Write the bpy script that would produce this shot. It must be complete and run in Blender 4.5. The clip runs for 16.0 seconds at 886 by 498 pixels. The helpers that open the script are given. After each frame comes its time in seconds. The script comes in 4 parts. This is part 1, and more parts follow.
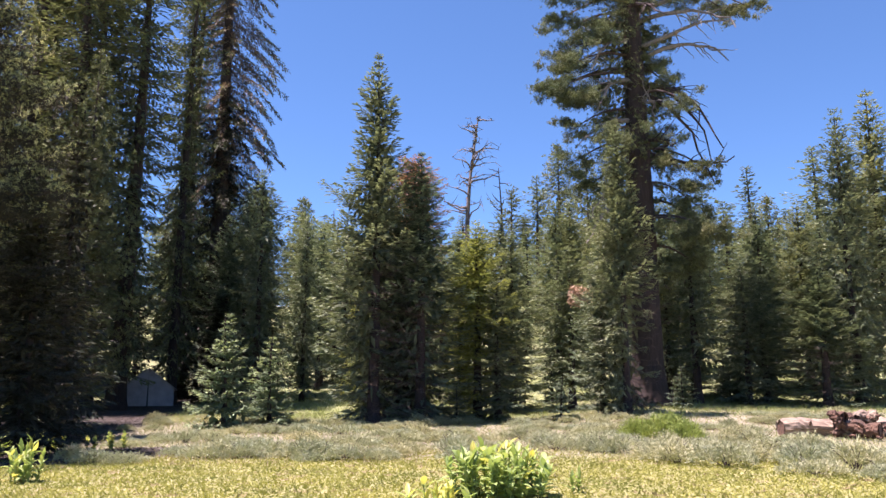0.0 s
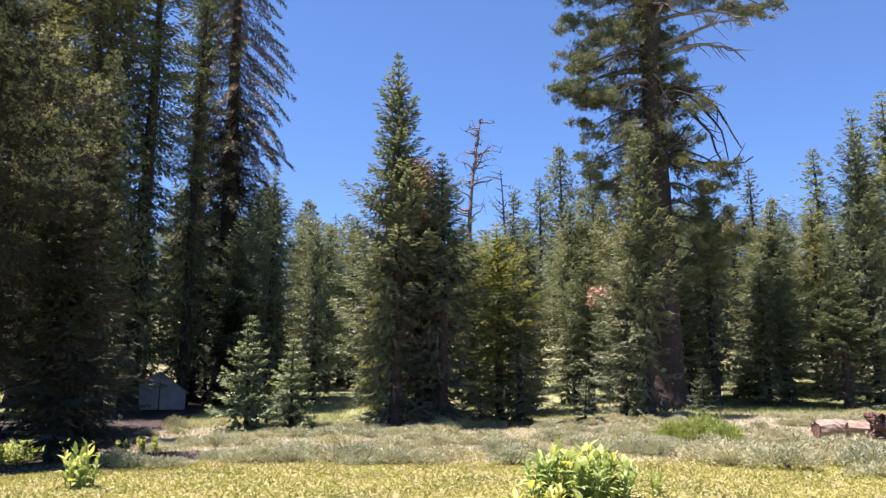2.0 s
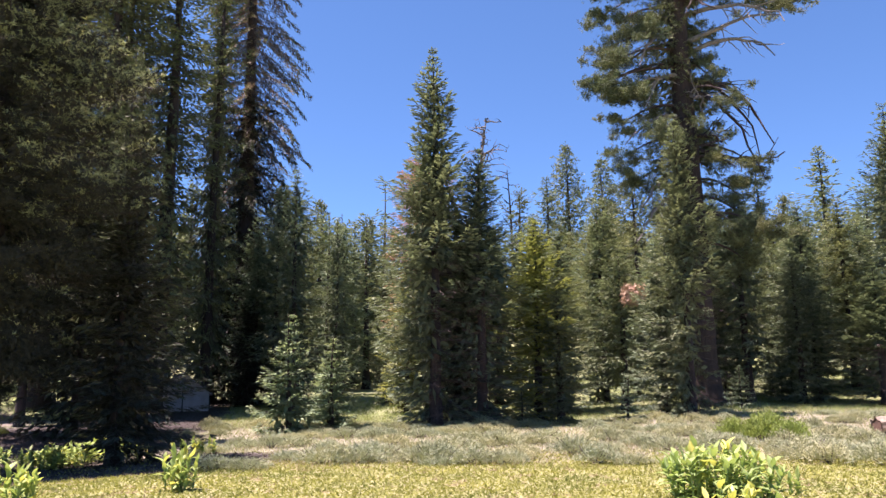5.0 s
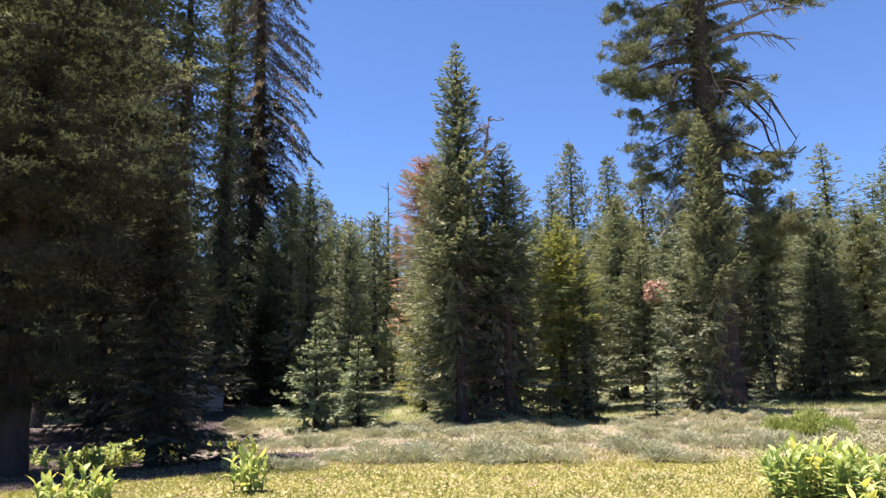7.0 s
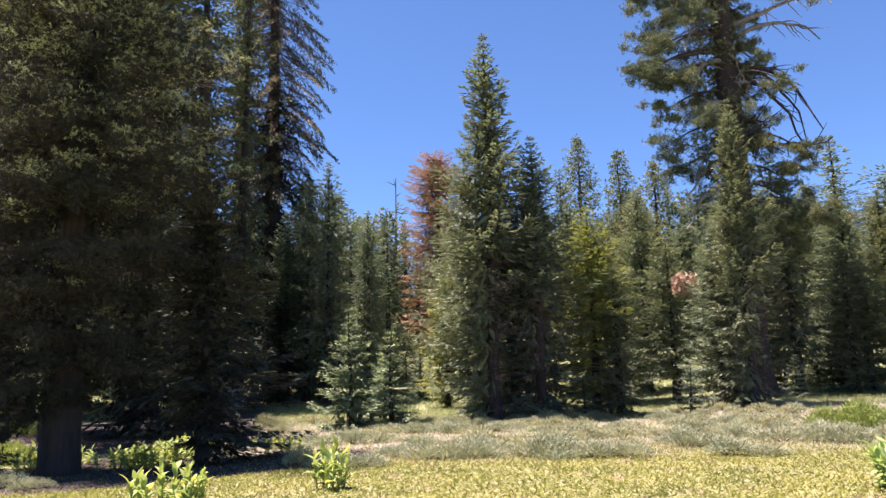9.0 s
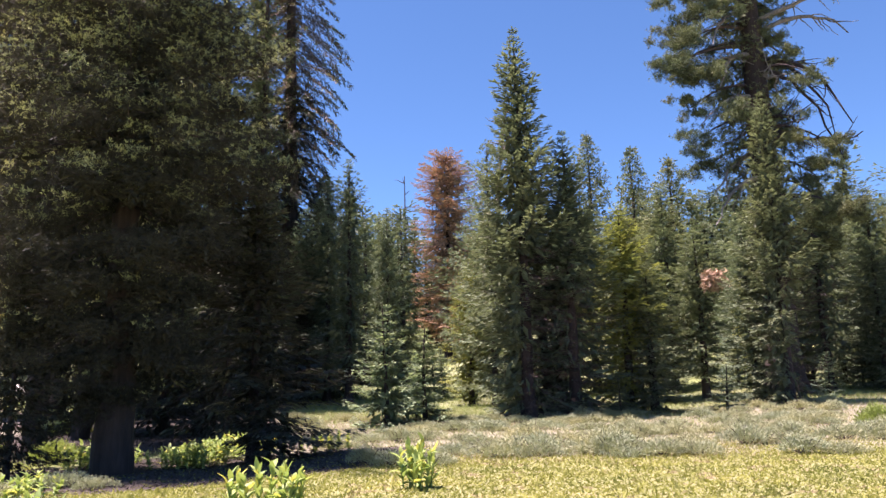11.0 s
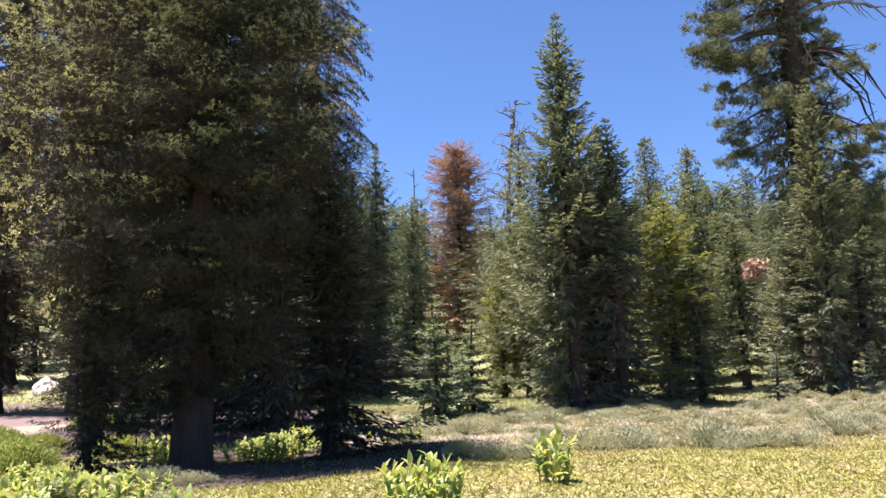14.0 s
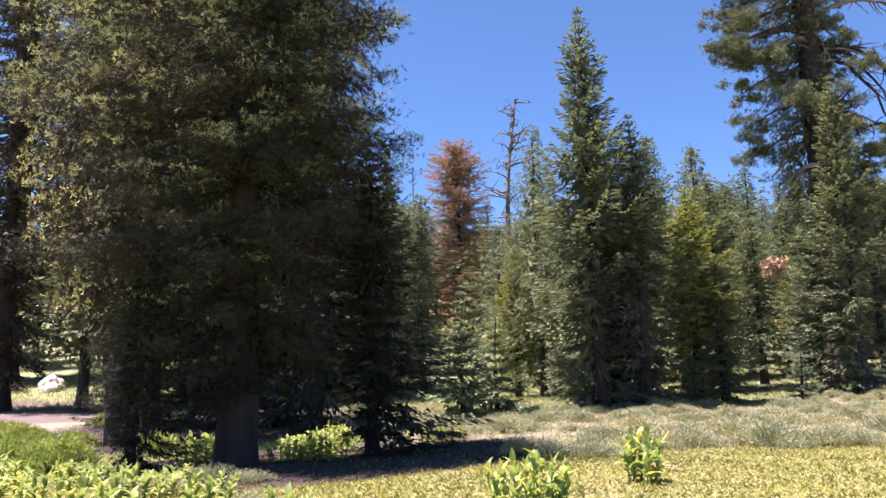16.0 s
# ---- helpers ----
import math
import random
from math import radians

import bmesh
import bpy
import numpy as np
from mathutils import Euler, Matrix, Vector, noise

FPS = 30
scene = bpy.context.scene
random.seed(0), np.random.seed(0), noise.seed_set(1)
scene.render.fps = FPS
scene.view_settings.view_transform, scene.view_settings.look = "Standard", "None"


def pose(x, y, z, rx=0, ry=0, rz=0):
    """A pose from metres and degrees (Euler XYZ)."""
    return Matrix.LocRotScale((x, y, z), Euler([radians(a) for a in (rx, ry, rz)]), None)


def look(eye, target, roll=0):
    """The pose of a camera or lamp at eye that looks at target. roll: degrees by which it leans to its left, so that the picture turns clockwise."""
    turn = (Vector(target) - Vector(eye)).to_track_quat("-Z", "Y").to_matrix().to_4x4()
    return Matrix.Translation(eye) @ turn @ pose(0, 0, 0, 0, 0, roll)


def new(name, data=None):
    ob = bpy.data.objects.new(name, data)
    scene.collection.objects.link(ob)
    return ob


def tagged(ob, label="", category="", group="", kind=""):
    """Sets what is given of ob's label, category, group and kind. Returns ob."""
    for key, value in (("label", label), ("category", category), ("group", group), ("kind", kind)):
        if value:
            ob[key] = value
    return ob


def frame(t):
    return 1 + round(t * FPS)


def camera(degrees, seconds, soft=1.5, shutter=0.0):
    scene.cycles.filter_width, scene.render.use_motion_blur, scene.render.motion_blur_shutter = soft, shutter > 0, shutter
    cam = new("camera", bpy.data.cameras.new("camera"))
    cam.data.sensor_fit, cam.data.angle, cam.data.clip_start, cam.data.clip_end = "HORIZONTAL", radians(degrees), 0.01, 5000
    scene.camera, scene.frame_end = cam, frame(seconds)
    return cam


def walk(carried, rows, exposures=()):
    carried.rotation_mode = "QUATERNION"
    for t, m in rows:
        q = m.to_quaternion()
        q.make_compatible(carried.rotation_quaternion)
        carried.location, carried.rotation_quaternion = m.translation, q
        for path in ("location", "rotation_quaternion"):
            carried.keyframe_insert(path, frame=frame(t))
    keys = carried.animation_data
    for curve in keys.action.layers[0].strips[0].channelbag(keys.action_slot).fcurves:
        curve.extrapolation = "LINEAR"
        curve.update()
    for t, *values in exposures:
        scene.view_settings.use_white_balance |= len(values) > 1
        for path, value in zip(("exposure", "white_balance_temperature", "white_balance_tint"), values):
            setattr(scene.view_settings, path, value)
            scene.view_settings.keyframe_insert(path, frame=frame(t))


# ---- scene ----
cam = camera(59.9, 16.0)
METRES, EYE, TILT, LEAN, TURN = 11.0, 1.65, 10.8, 0.0, 0.0
ROWS = [
    (0.0, 0.0, 0.0, 0.0, 0.0, 0.0, -0.0),
    (0.5, -0.0284, 0.0085, -0.0025, -0.01, -0.12, -0.05),
    (1.0, -0.0575, 0.0156, -0.005, -0.08, -0.05, -0.2),
    (1.5, -0.086, 0.0261, -0.0072, -0.21, 0.09, -0.24),
    (2.0, -0.1144, 0.034, -0.0096, -0.3, 0.24, 0.07),
    (2.5, -0.1435, 0.041, -0.011, -0.31, 0.39, 0.49),
    (3.0, -0.1728, 0.0506, -0.0132, -0.22, 0.17, 0.78),
    (3.5, -0.2027, 0.0569, -0.0163, -0.22, -0.14, 0.86),
    (4.0, -0.2325, 0.0641, -0.0178, -0.3, 0.09, 0.65),
    (6.5, -0.3824, 0.1146, -0.0305, -0.73, 0.32, 0.5),
    (7.0, -0.4118, 0.1253, -0.0326, -0.74, 0.22, 0.68),
    (7.5, -0.4417, 0.1337, -0.0347, -0.76, 0.08, 0.97),
    (8.0, -0.4718, 0.1424, -0.0364, -0.77, 0.02, 1.09),
    (8.5, -0.5018, 0.151, -0.0387, -0.71, -0.06, 1.12),
    (9.0, -0.532, 0.1579, -0.0405, -0.61, -0.05, 1.17),
    (11.5, -0.6833, 0.2046, -0.05, -0.38, -0.26, 1.32),
    (12.0, -0.7137, 0.2128, -0.0517, -0.37, -0.37, 1.38),
    (12.5, -0.7438, 0.2215, -0.0533, -0.34, -0.38, 1.44),
    (13.0, -0.7738, 0.2313, -0.0551, -0.33, -0.4, 1.43),
    (13.5, -0.8035, 0.241, -0.0574, -0.33, -0.52, 1.48),
    (14.0, -0.8341, 0.2504, -0.0594, -0.39, -0.63, 1.53),
    (14.5, -0.8639, 0.261, -0.062, -0.43, -0.79, 1.57),
    (15.0, -0.8939, 0.2704, -0.0644, -0.53, -0.99, 1.56),
    (15.5, -0.9239, 0.2789, -0.0663, -0.75, -0.97, 1.42),
    (16.0, -0.9538, 0.2901, -0.0681, -0.96, -0.71, 1.25),
]
walk(cam, [(t, pose(0, 0, EYE, TILT, LEAN, TURN) @ pose(METRES * x, METRES * y, METRES * z, 90 + pitch, roll, yaw)) for t, x, y, z, yaw, pitch, roll in ROWS],
     exposures=((0.0, 1.91, 6620, 41), (16.0, 1.91, 6620, 41)))

# ---- light ----
SUN_DIR = Vector((-0.60, -0.05, 1.72)).normalized()
world = bpy.data.worlds.new("sky")
scene.world = world
world.use_nodes = True
wn = world.node_tree
sky = wn.nodes.new("ShaderNodeTexSky")
sky.sky_type = "NISHITA"
sky.sun_disc = False
sky.sun_elevation = math.asin(SUN_DIR.z)
sky.sun_rotation = math.atan2(SUN_DIR.x, SUN_DIR.y)
sky.altitude = 2200
sky.air_density = 1.0
sky.dust_density = 0.0
sky.ozone_density = 4.0
wn.nodes["Background"].inputs["Strength"].default_value = 0.055
tint = wn.nodes.new("ShaderNodeMix")
tint.data_type, tint.blend_type = "RGBA", "MULTIPLY"
tint.inputs[0].default_value = 1.0
tint.inputs[7].default_value = (0.65, 1.03, 1.10, 1)
wn.links.new(sky.outputs[0], tint.inputs[6])
wn.links.new(tint.outputs[2], wn.nodes["Background"].inputs["Color"])
sun_data = bpy.data.lights.new("sun", "SUN")
sun_data.energy, sun_data.angle, sun_data.color = 5.0, radians(0.53), (1.0, 0.95, 0.87)
sun = new("sun", sun_data)
sun.matrix_world = look((-30, 20, 90), Vector((-30, 20, 90)) - SUN_DIR)


# ---- materials ----
def material(name, rough=0.8):
    m = bpy.data.materials.new(name)
    m.use_nodes = True
    t = m.node_tree
    b = t.nodes["Principled BSDF"]
    b.inputs["Roughness"].default_value = rough
    return m, t, b


def node(t, kind, **inputs):
    n = t.nodes.new(kind)
    for k, v in inputs.items():
        n.inputs[k.replace("_", " ")].default_value = v
    return n


def ramp(t, fac, stops):
    r = t.nodes.new("ShaderNodeValToRGB")
    e = r.color_ramp.elements
    while len(e) < len(stops):
        e.new(0.5)
    for el, (p, c) in zip(e, stops):
        el.position, el.color = p, (*c, 1)
    t.links.new(fac, r.inputs[0])
    return r.outputs[0]


def mix(t, fac, a, b, blend="MIX"):
    m = t.nodes.new("ShaderNodeMix")
    m.data_type, m.blend_type = "RGBA", blend
    for s, v in ((m.inputs[0], fac), (m.inputs[6], a), (m.inputs[7], b)):
        if isinstance(v, (int, float)):
            s.default_value = v
        elif isinstance(v, tuple):
            s.default_value = (*v, 1)
        else:
            t.links.new(v, s)
    return m.outputs[2]


def noise_tex(t, scale, detail=4, coords=None, rough=0.55):
    n = node(t, "ShaderNodeTexNoise", Scale=scale, Detail=detail, Roughness=rough)
    if coords is not None:
        t.links.new(coords, n.inputs["Vector"])
    return n.outputs["Fac"]


def position(t):
    return t.nodes.new("ShaderNodeNewGeometry").outputs["Position"]


def bump(t, b, height, strength, dist):
    n = node(t, "ShaderNodeBump", Strength=strength, Distance=dist)
    t.links.new(height, n.inputs["Height"])
    t.links.new(n.outputs[0], b.inputs["Normal"])


def leaf_material(name, dark, mid, light, through_light=0.25, rough=0.55, patch=0.7, odd=None):
    """Leaves or needles: a colour for each sprig, patches over the plant, a shift for each plant."""
    m, t, b = material(name, rough)
    g = t.nodes.new("ShaderNodeNewGeometry")
    if "sage" in name or "meadow" in name:
        dark, light = (tuple(0.45 * v + 0.55 * w for v, w in zip(c, mid)) for c in (dark, light))
    col = ramp(t, g.outputs["Random Per Island"], [(0.0, dark), (0.5, mid), (1.0, light)])
    big = noise_tex(t, patch, 2, g.outputs["Position"])
    shade = ramp(t, big, [(0.3, (0.72, 0.76, 0.72)), (0.7, (1.18, 1.12, 1.0))])
    col = mix(t, 1.0, col, shade, "MULTIPLY")
    info = t.nodes.new("ShaderNodeObjectInfo")
    tint = ramp(t, info.outputs["Random"], [(0.0, (0.88, 0.96, 1.0)), (1.0, (1.08, 1.03, 0.94))])
    col = mix(t, 1.0, col, tint, "MULTIPLY")
    if odd:
        r2 = noise_tex(t, 2.6, 1, g.outputs["Position"])
        col = mix(t, ramp(t, r2, [(0.62, (0, 0, 0)), (0.70, (1, 1, 1))]), col, odd)
    t.links.new(col, b.inputs["Base Color"])
    b.inputs["Specular IOR Level"].default_value = 0.25 if "lily" in name else 0.08
    tr = t.nodes.new("ShaderNodeBsdfTranslucent")
    t.links.new(mix(t, 1.0, col, (1.12, 1.16, 0.72), "MULTIPLY"), tr.inputs["Color"])
    ms = t.nodes.new("ShaderNodeMixShader")
    ms.inputs[0].default_value = through_light
    t.links.new(b.outputs[0], ms.inputs[1])
    t.links.new(tr.outputs[0], ms.inputs[2])
    t.links.new(ms.outputs[0], t.nodes["Material Output"].inputs["Surface"])
    return m


def bark_material(name, dark, light, stretch=(9, 9, 1.2), depth=0.03):
    m, t, b = material(name, 0.92)
    co = t.nodes.new("ShaderNodeTexCoord").outputs["Object"]
    mp = t.nodes.new("ShaderNodeMapping")
    mp.inputs["Scale"].default_value = stretch
    t.links.new(co, mp.inputs["Vector"])
    f = noise_tex(t, 1.0, 6, mp.outputs[0], 0.65)
    col = ramp(t, f, [(0.32, dark), (0.68, light)])
    stain = noise_tex(t, 0.6, 3, co)
    col = mix(t, 1.0, col, ramp(t, stain, [(0.3, (0.7, 0.7, 0.72)), (0.7, (1.15, 1.1, 1.05))]), "MULTIPLY")
    t.links.new(col, b.inputs["Base Color"])
    bump(t, b, f, 0.9, depth)
    return m


FIR = leaf_material("fir_needles", (0.102, 0.126, 0.092), (0.128, 0.158, 0.115), (0.154, 0.190, 0.138), 0.18)
FIR_PALE = leaf_material("fir_needles_pale", (0.120, 0.142, 0.090), (0.150, 0.177, 0.112), (0.180, 0.212, 0.134), 0.2)
FIR_YELLOW = leaf_material("fir_needles_yellow_green", (0.176, 0.192, 0.064), (0.220, 0.240, 0.080), (0.264, 0.288, 0.096), 0.28)
# Darker copy of the fir needles, with the grove's shade in its colour.
FIR_SHADE = leaf_material("fir_needles_shaded", (0.038, 0.038, 0.030), (0.047, 0.047, 0.038), (0.056, 0.056, 0.046), 0.1)
# Shade is in this near-black base; the pine's sunlit copy comes below.
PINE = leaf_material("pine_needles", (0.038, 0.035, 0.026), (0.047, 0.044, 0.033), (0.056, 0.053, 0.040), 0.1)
PINE_OLD = leaf_material("old_pine_needles", (0.090, 0.102, 0.062), (0.112, 0.128, 0.078), (0.134, 0.154, 0.094), 0.18)
PINE_PALE = leaf_material("grey_green_pine_needles", (0.138, 0.154, 0.090), (0.172, 0.192, 0.112), (0.206, 0.230, 0.134), 0.2)
YOUNG = leaf_material("young_fir_needles", (0.098, 0.138, 0.093), (0.122, 0.172, 0.116), (0.146, 0.206, 0.139), 0.22)
# Paler tips: lighter new growth, plus a sunlit look put into the colour.
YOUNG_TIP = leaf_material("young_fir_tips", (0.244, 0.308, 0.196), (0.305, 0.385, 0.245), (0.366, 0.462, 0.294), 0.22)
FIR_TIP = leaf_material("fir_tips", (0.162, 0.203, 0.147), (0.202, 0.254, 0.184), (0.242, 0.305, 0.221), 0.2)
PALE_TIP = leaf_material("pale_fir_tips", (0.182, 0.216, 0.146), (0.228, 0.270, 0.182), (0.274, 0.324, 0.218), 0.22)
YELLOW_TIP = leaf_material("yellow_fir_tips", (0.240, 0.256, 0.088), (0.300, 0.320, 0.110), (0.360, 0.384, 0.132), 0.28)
# Tips of the shaded fir copy, darkened likewise.
SHADE_TIP = leaf_material("shaded_fir_tips", (0.056, 0.067, 0.050), (0.070, 0.084, 0.062), (0.084, 0.101, 0.074), 0.12)
# Sunlit copy of the pine needles: sunlight put into the colour.
PINE_LIT = leaf_material("pine_needles_lit", (0.296, 0.308, 0.164), (0.370, 0.385, 0.205), (0.444, 0.462, 0.246), 0.18)
OLD_TIP = leaf_material("old_pine_tips", (0.134, 0.158, 0.090), (0.168, 0.198, 0.112), (0.202, 0.238, 0.134), 0.18)
THINNING = leaf_material("thinning_needles", (0.164, 0.125, 0.109), (0.205, 0.156, 0.136), (0.246, 0.187, 0.163), 0.15)
RUST = leaf_material("rust_needles", (0.320, 0.214, 0.166), (0.400, 0.268, 0.208), (0.480, 0.322, 0.250), 0.08)
SAGE = leaf_material("sage_leaves", (0.234, 0.250, 0.170), (0.292, 0.312, 0.212), (0.350, 0.374, 0.254), 0.22, 0.8, patch=1.6)
SAGE_GREEN = leaf_material("green_shrub_leaves", (0.196, 0.244, 0.074), (0.245, 0.305, 0.092), (0.294, 0.366, 0.110), 0.3, patch=1.6)
LILY = leaf_material("lily_leaves", (0.220, 0.284, 0.100), (0.275, 0.355, 0.125), (0.330, 0.426, 0.150), 0.35, 0.5, patch=2.2)
LILY_YELLOW = leaf_material("yellowing_lily_leaves", (0.400, 0.392, 0.112), (0.500, 0.490, 0.140), (0.600, 0.588, 0.168), 0.35, 0.42, patch=2.2)
MEADOW = leaf_material("meadow_leaves", (0.178, 0.194, 0.064), (0.222, 0.242, 0.080), (0.266, 0.290, 0.096), 0.3, 0.75, patch=0.55, odd=(0.27, 0.225, 0.125))
STRAW = leaf_material("dry_grass", (0.240, 0.196, 0.108), (0.300, 0.245, 0.135), (0.360, 0.294, 0.162), 0.2, patch=0.6)
LUSH = leaf_material("green_grass", (0.196, 0.232, 0.096), (0.245, 0.290, 0.120), (0.294, 0.348, 0.144), 0.3, patch=0.5)
BARK = bark_material("conifer_bark", (0.018, 0.013, 0.013), (0.062, 0.043, 0.040))
BARK_RED = bark_material("reddish_bark", (0.016, 0.011, 0.010), (0.050, 0.034, 0.028))
BARK_PALE = bark_material("grey_dead_wood", (0.085, 0.077, 0.070), (0.27, 0.252, 0.230), (12, 12, 1.0), 0.01)
SNAG_WOOD = bark_material("dark_dead_wood", (0.070, 0.058, 0.050), (0.190, 0.165, 0.145), (12, 12, 1.0), 0.01)
TWIG = bark_material("twig_bark", (0.034, 0.024, 0.022), (0.095, 0.070, 0.062), (20, 20, 20), 0.004)
LOG = bark_material("weathered_log_wood", (0.115, 0.085, 0.062), (0.37, 0.300, 0.225), (1.0, 14, 14), 0.02)
LOG_DARK = bark_material("rotten_log_wood", (0.035, 0.022, 0.016), (0.150, 0.085, 0.055), (2, 10, 10), 0.03)


def ground_material():
    m, t, b = material("ground_soil", 0.95)
    p = position(t)
    zone = t.nodes.new("ShaderNodeVertexColor")
    zone.layer_name = "zone"
    sep = t.nodes.new("ShaderNodeSeparateColor")
    t.links.new(zone.outputs["Color"], sep.inputs[0])
    fine = noise_tex(t, 14, 6, p, 0.7)
    mid = noise_tex(t, 1.3, 4, p)
    turf = ramp(t, fine, [(0.3, (0.155, 0.158, 0.060)), (0.55, (0.215, 0.214, 0.084)), (0.75, (0.285, 0.272, 0.120))])
    tan = ramp(t, mid, [(0.60, (0, 0, 0)), (0.80, (1, 1, 1))])
    turf = mix(t, tan, turf, ramp(t, fine, [(0.3, (0.19, 0.148, 0.08)), (0.7, (0.31, 0.25, 0.145))]))
    duff = ramp(t, fine, [(0.3, (0.148, 0.136, 0.096)), (0.7, (0.256, 0.236, 0.166))])
    lush = ramp(t, fine, [(0.3, (0.125, 0.155, 0.052)), (0.7, (0.225, 0.262, 0.098))])
    dirt = ramp(t, fine, [(0.3, (0.085, 0.066, 0.056)), (0.7, (0.155, 0.122, 0.104))])
    col = mix(t, sep.outputs[1], turf, duff)
    col = mix(t, sep.outputs[2], col, lush)
    col = mix(t, sep.outputs[0], col, dirt)
    # Dark soil: needle litter plus the trees' shadow, painted in as colour.
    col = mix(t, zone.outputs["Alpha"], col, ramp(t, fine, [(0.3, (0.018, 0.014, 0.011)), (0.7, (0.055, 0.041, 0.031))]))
    t.links.new(col, b.inputs["Base Color"])
    bump(t, b, fine, 0.7, 0.05)
    return m


def stone_material(name, dark, light):
    m, t, b = material(name, 0.85)
    co = t.nodes.new("ShaderNodeTexCoord").outputs["Object"]
    f = noise_tex(t, 7, 7, co, 0.7)
    t.links.new(ramp(t, f, [(0.3, dark), (0.7, light)]), b.inputs["Base Color"])
    bump(t, b, f, 0.6, 0.03)
    return m


def canvas_material():
    m, t, b = material("tent_canvas", 0.9)
    co = t.nodes.new("ShaderNodeTexCoord").outputs["Object"]
    f = noise_tex(t, 1.8, 5, co)
    t.links.new(ramp(t, f, [(0.3, (0.22, 0.222, 0.235)), (0.7, (0.32, 0.323, 0.335))]), b.inputs["Base Color"])
    bump(t, b, noise_tex(t, 3, 3, co), 0.35, 0.05)
    return m


GROUND = ground_material()
STONE = stone_material("pale_granite", (0.42, 0.39, 0.35), (0.74, 0.71, 0.66))
STONE_BROWN = stone_material("brown_stone", (0.16, 0.115, 0.09), (0.34, 0.27, 0.22))
CANVAS = canvas_material()
# Near-black stand-in for the unlit inside of the tent.
INSIDE_SHADE = material("tent_inside_shade", 0.95)[0]
INSIDE_SHADE.node_tree.nodes["Principled BSDF"].inputs["Base Color"].default_value = (0.03, 0.03, 0.035, 1)


# ---- ground ----
def smooth(a, b, v):
    k = np.clip((v - a) / (b - a), 0, 1)
    return k * k * (3 - 2 * k)


def wave(x, y, seed=0.0):
    return (np.sin(x * 0.83 + seed) * np.cos(y * 0.71 - seed * 1.3) + 0.6 * np.sin(x * 1.9 - y * 1.3 + seed * 2.1)
            + 0.4 * np.sin(x * 3.7 + y * 3.1 + seed)) / 2.0


def height(x, y):
    """The ground: a flat meadow, then a slope that steepens towards a wooded hill."""
    x, y = np.asarray(x, float), np.asarray(y, float)
    right = smooth(-6, 14, x)
    far = np.minimum(y, 320.0)
    z = 0.11 + 0.20 * smooth(24, 40, y) + 0.38 * smooth(3, 11, x) * smooth(27, 40, y)
    z = z + (0.055 + 0.065 * right) * np.log1p(np.exp(np.clip((far - 45) / 4, -30, 30))) * 4
    z = z + (0.13 + 0.04 * right) * np.maximum(0, far - 125)
    z = z + 0.075 * smooth(-25, -33, x) * np.log1p(np.exp(np.clip((far - 46) / 3, -30, 30))) * 3
    z = z - 0.20 * smooth(-8.5, -13, x) * smooth(12, 18, y) * smooth(34, 25, y)
    z = z + 0.05 * wave(x * 0.5, y * 0.5) * smooth(6, 30, y)
    return z


def litter_shade(x, y):
    """How much dark needle litter, with the near trees' shade painted in, covers the ground."""
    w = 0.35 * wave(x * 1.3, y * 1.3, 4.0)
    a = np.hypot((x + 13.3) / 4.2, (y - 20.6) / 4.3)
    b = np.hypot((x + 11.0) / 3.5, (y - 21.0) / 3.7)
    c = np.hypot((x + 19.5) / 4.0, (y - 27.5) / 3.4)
    # The grove floor is darkened where its trees' shade lies.
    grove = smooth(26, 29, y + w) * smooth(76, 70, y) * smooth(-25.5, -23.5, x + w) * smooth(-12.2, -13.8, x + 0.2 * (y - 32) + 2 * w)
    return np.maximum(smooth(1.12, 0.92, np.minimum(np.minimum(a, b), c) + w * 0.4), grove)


def gz(x, y):
    return float(height(x, y))


def link_mesh(name, verts, faces, mats, parent=None, face_mat=None, smooth_faces=False):
    """One mesh object from arrays; faces all have the same number of corners, or are a list."""
    me = bpy.data.meshes.new(name)
    if isinstance(faces, np.ndarray):
        k = faces.shape[1]
        me.vertices.add(len(verts))
        me.vertices.foreach_set("co", np.asarray(verts, np.float32).ravel())
        me.loops.add(faces.size)
        me.loops.foreach_set("vertex_index", faces.astype(np.int32).ravel())
        me.polygons.add(len(faces))
        me.polygons.foreach_set("loop_start", np.arange(0, faces.size, k, dtype=np.int32))
        me.update(calc_edges=True)
    else:
        me.from_pydata([tuple(v) for v in verts], [], faces)
    for m in mats:
        me.materials.append(m)
    if face_mat is not None:
        me.polygons.foreach_set("material_index", np.asarray(face_mat, np.int32))
    me.polygons.foreach_set("use_smooth", np.full(len(me.polygons), smooth_faces))
    ob = new(name, me)
    ob.parent = parent
    return ob


def part(name, bm, mat, parent=None, label="", smooth_faces=False):
    me = bpy.data.meshes.new(name)
    for f in bm.faces:
        f.smooth = smooth_faces
    bm.to_mesh(me)
    bm.free()
    me.materials.append(mat)
    ob = new(name, me)
    ob.parent = parent
    return tagged(ob, label)


def shared(name, mesh, parent, m=None):
    ob = new(name, mesh)
    ob.parent = parent
    if m is not None:
        ob.matrix_basis = m
    return ob


def empty(name, m):
    ob = new(name)
    ob.empty_display_size = 0.2
    ob.matrix_world = m
    return ob


def axis(lo, hi, step, out, grow=1.22):
    a = list(np.arange(lo, hi + step / 2, step))
    s = step
    while a[-1] < out:
        s *= grow
        a.append(a[-1] + s)
    s = step
    while a[0] > -out:
        s *= grow
        a.insert(0, a[0] - s)
    return np.array(a)


def build_ground():
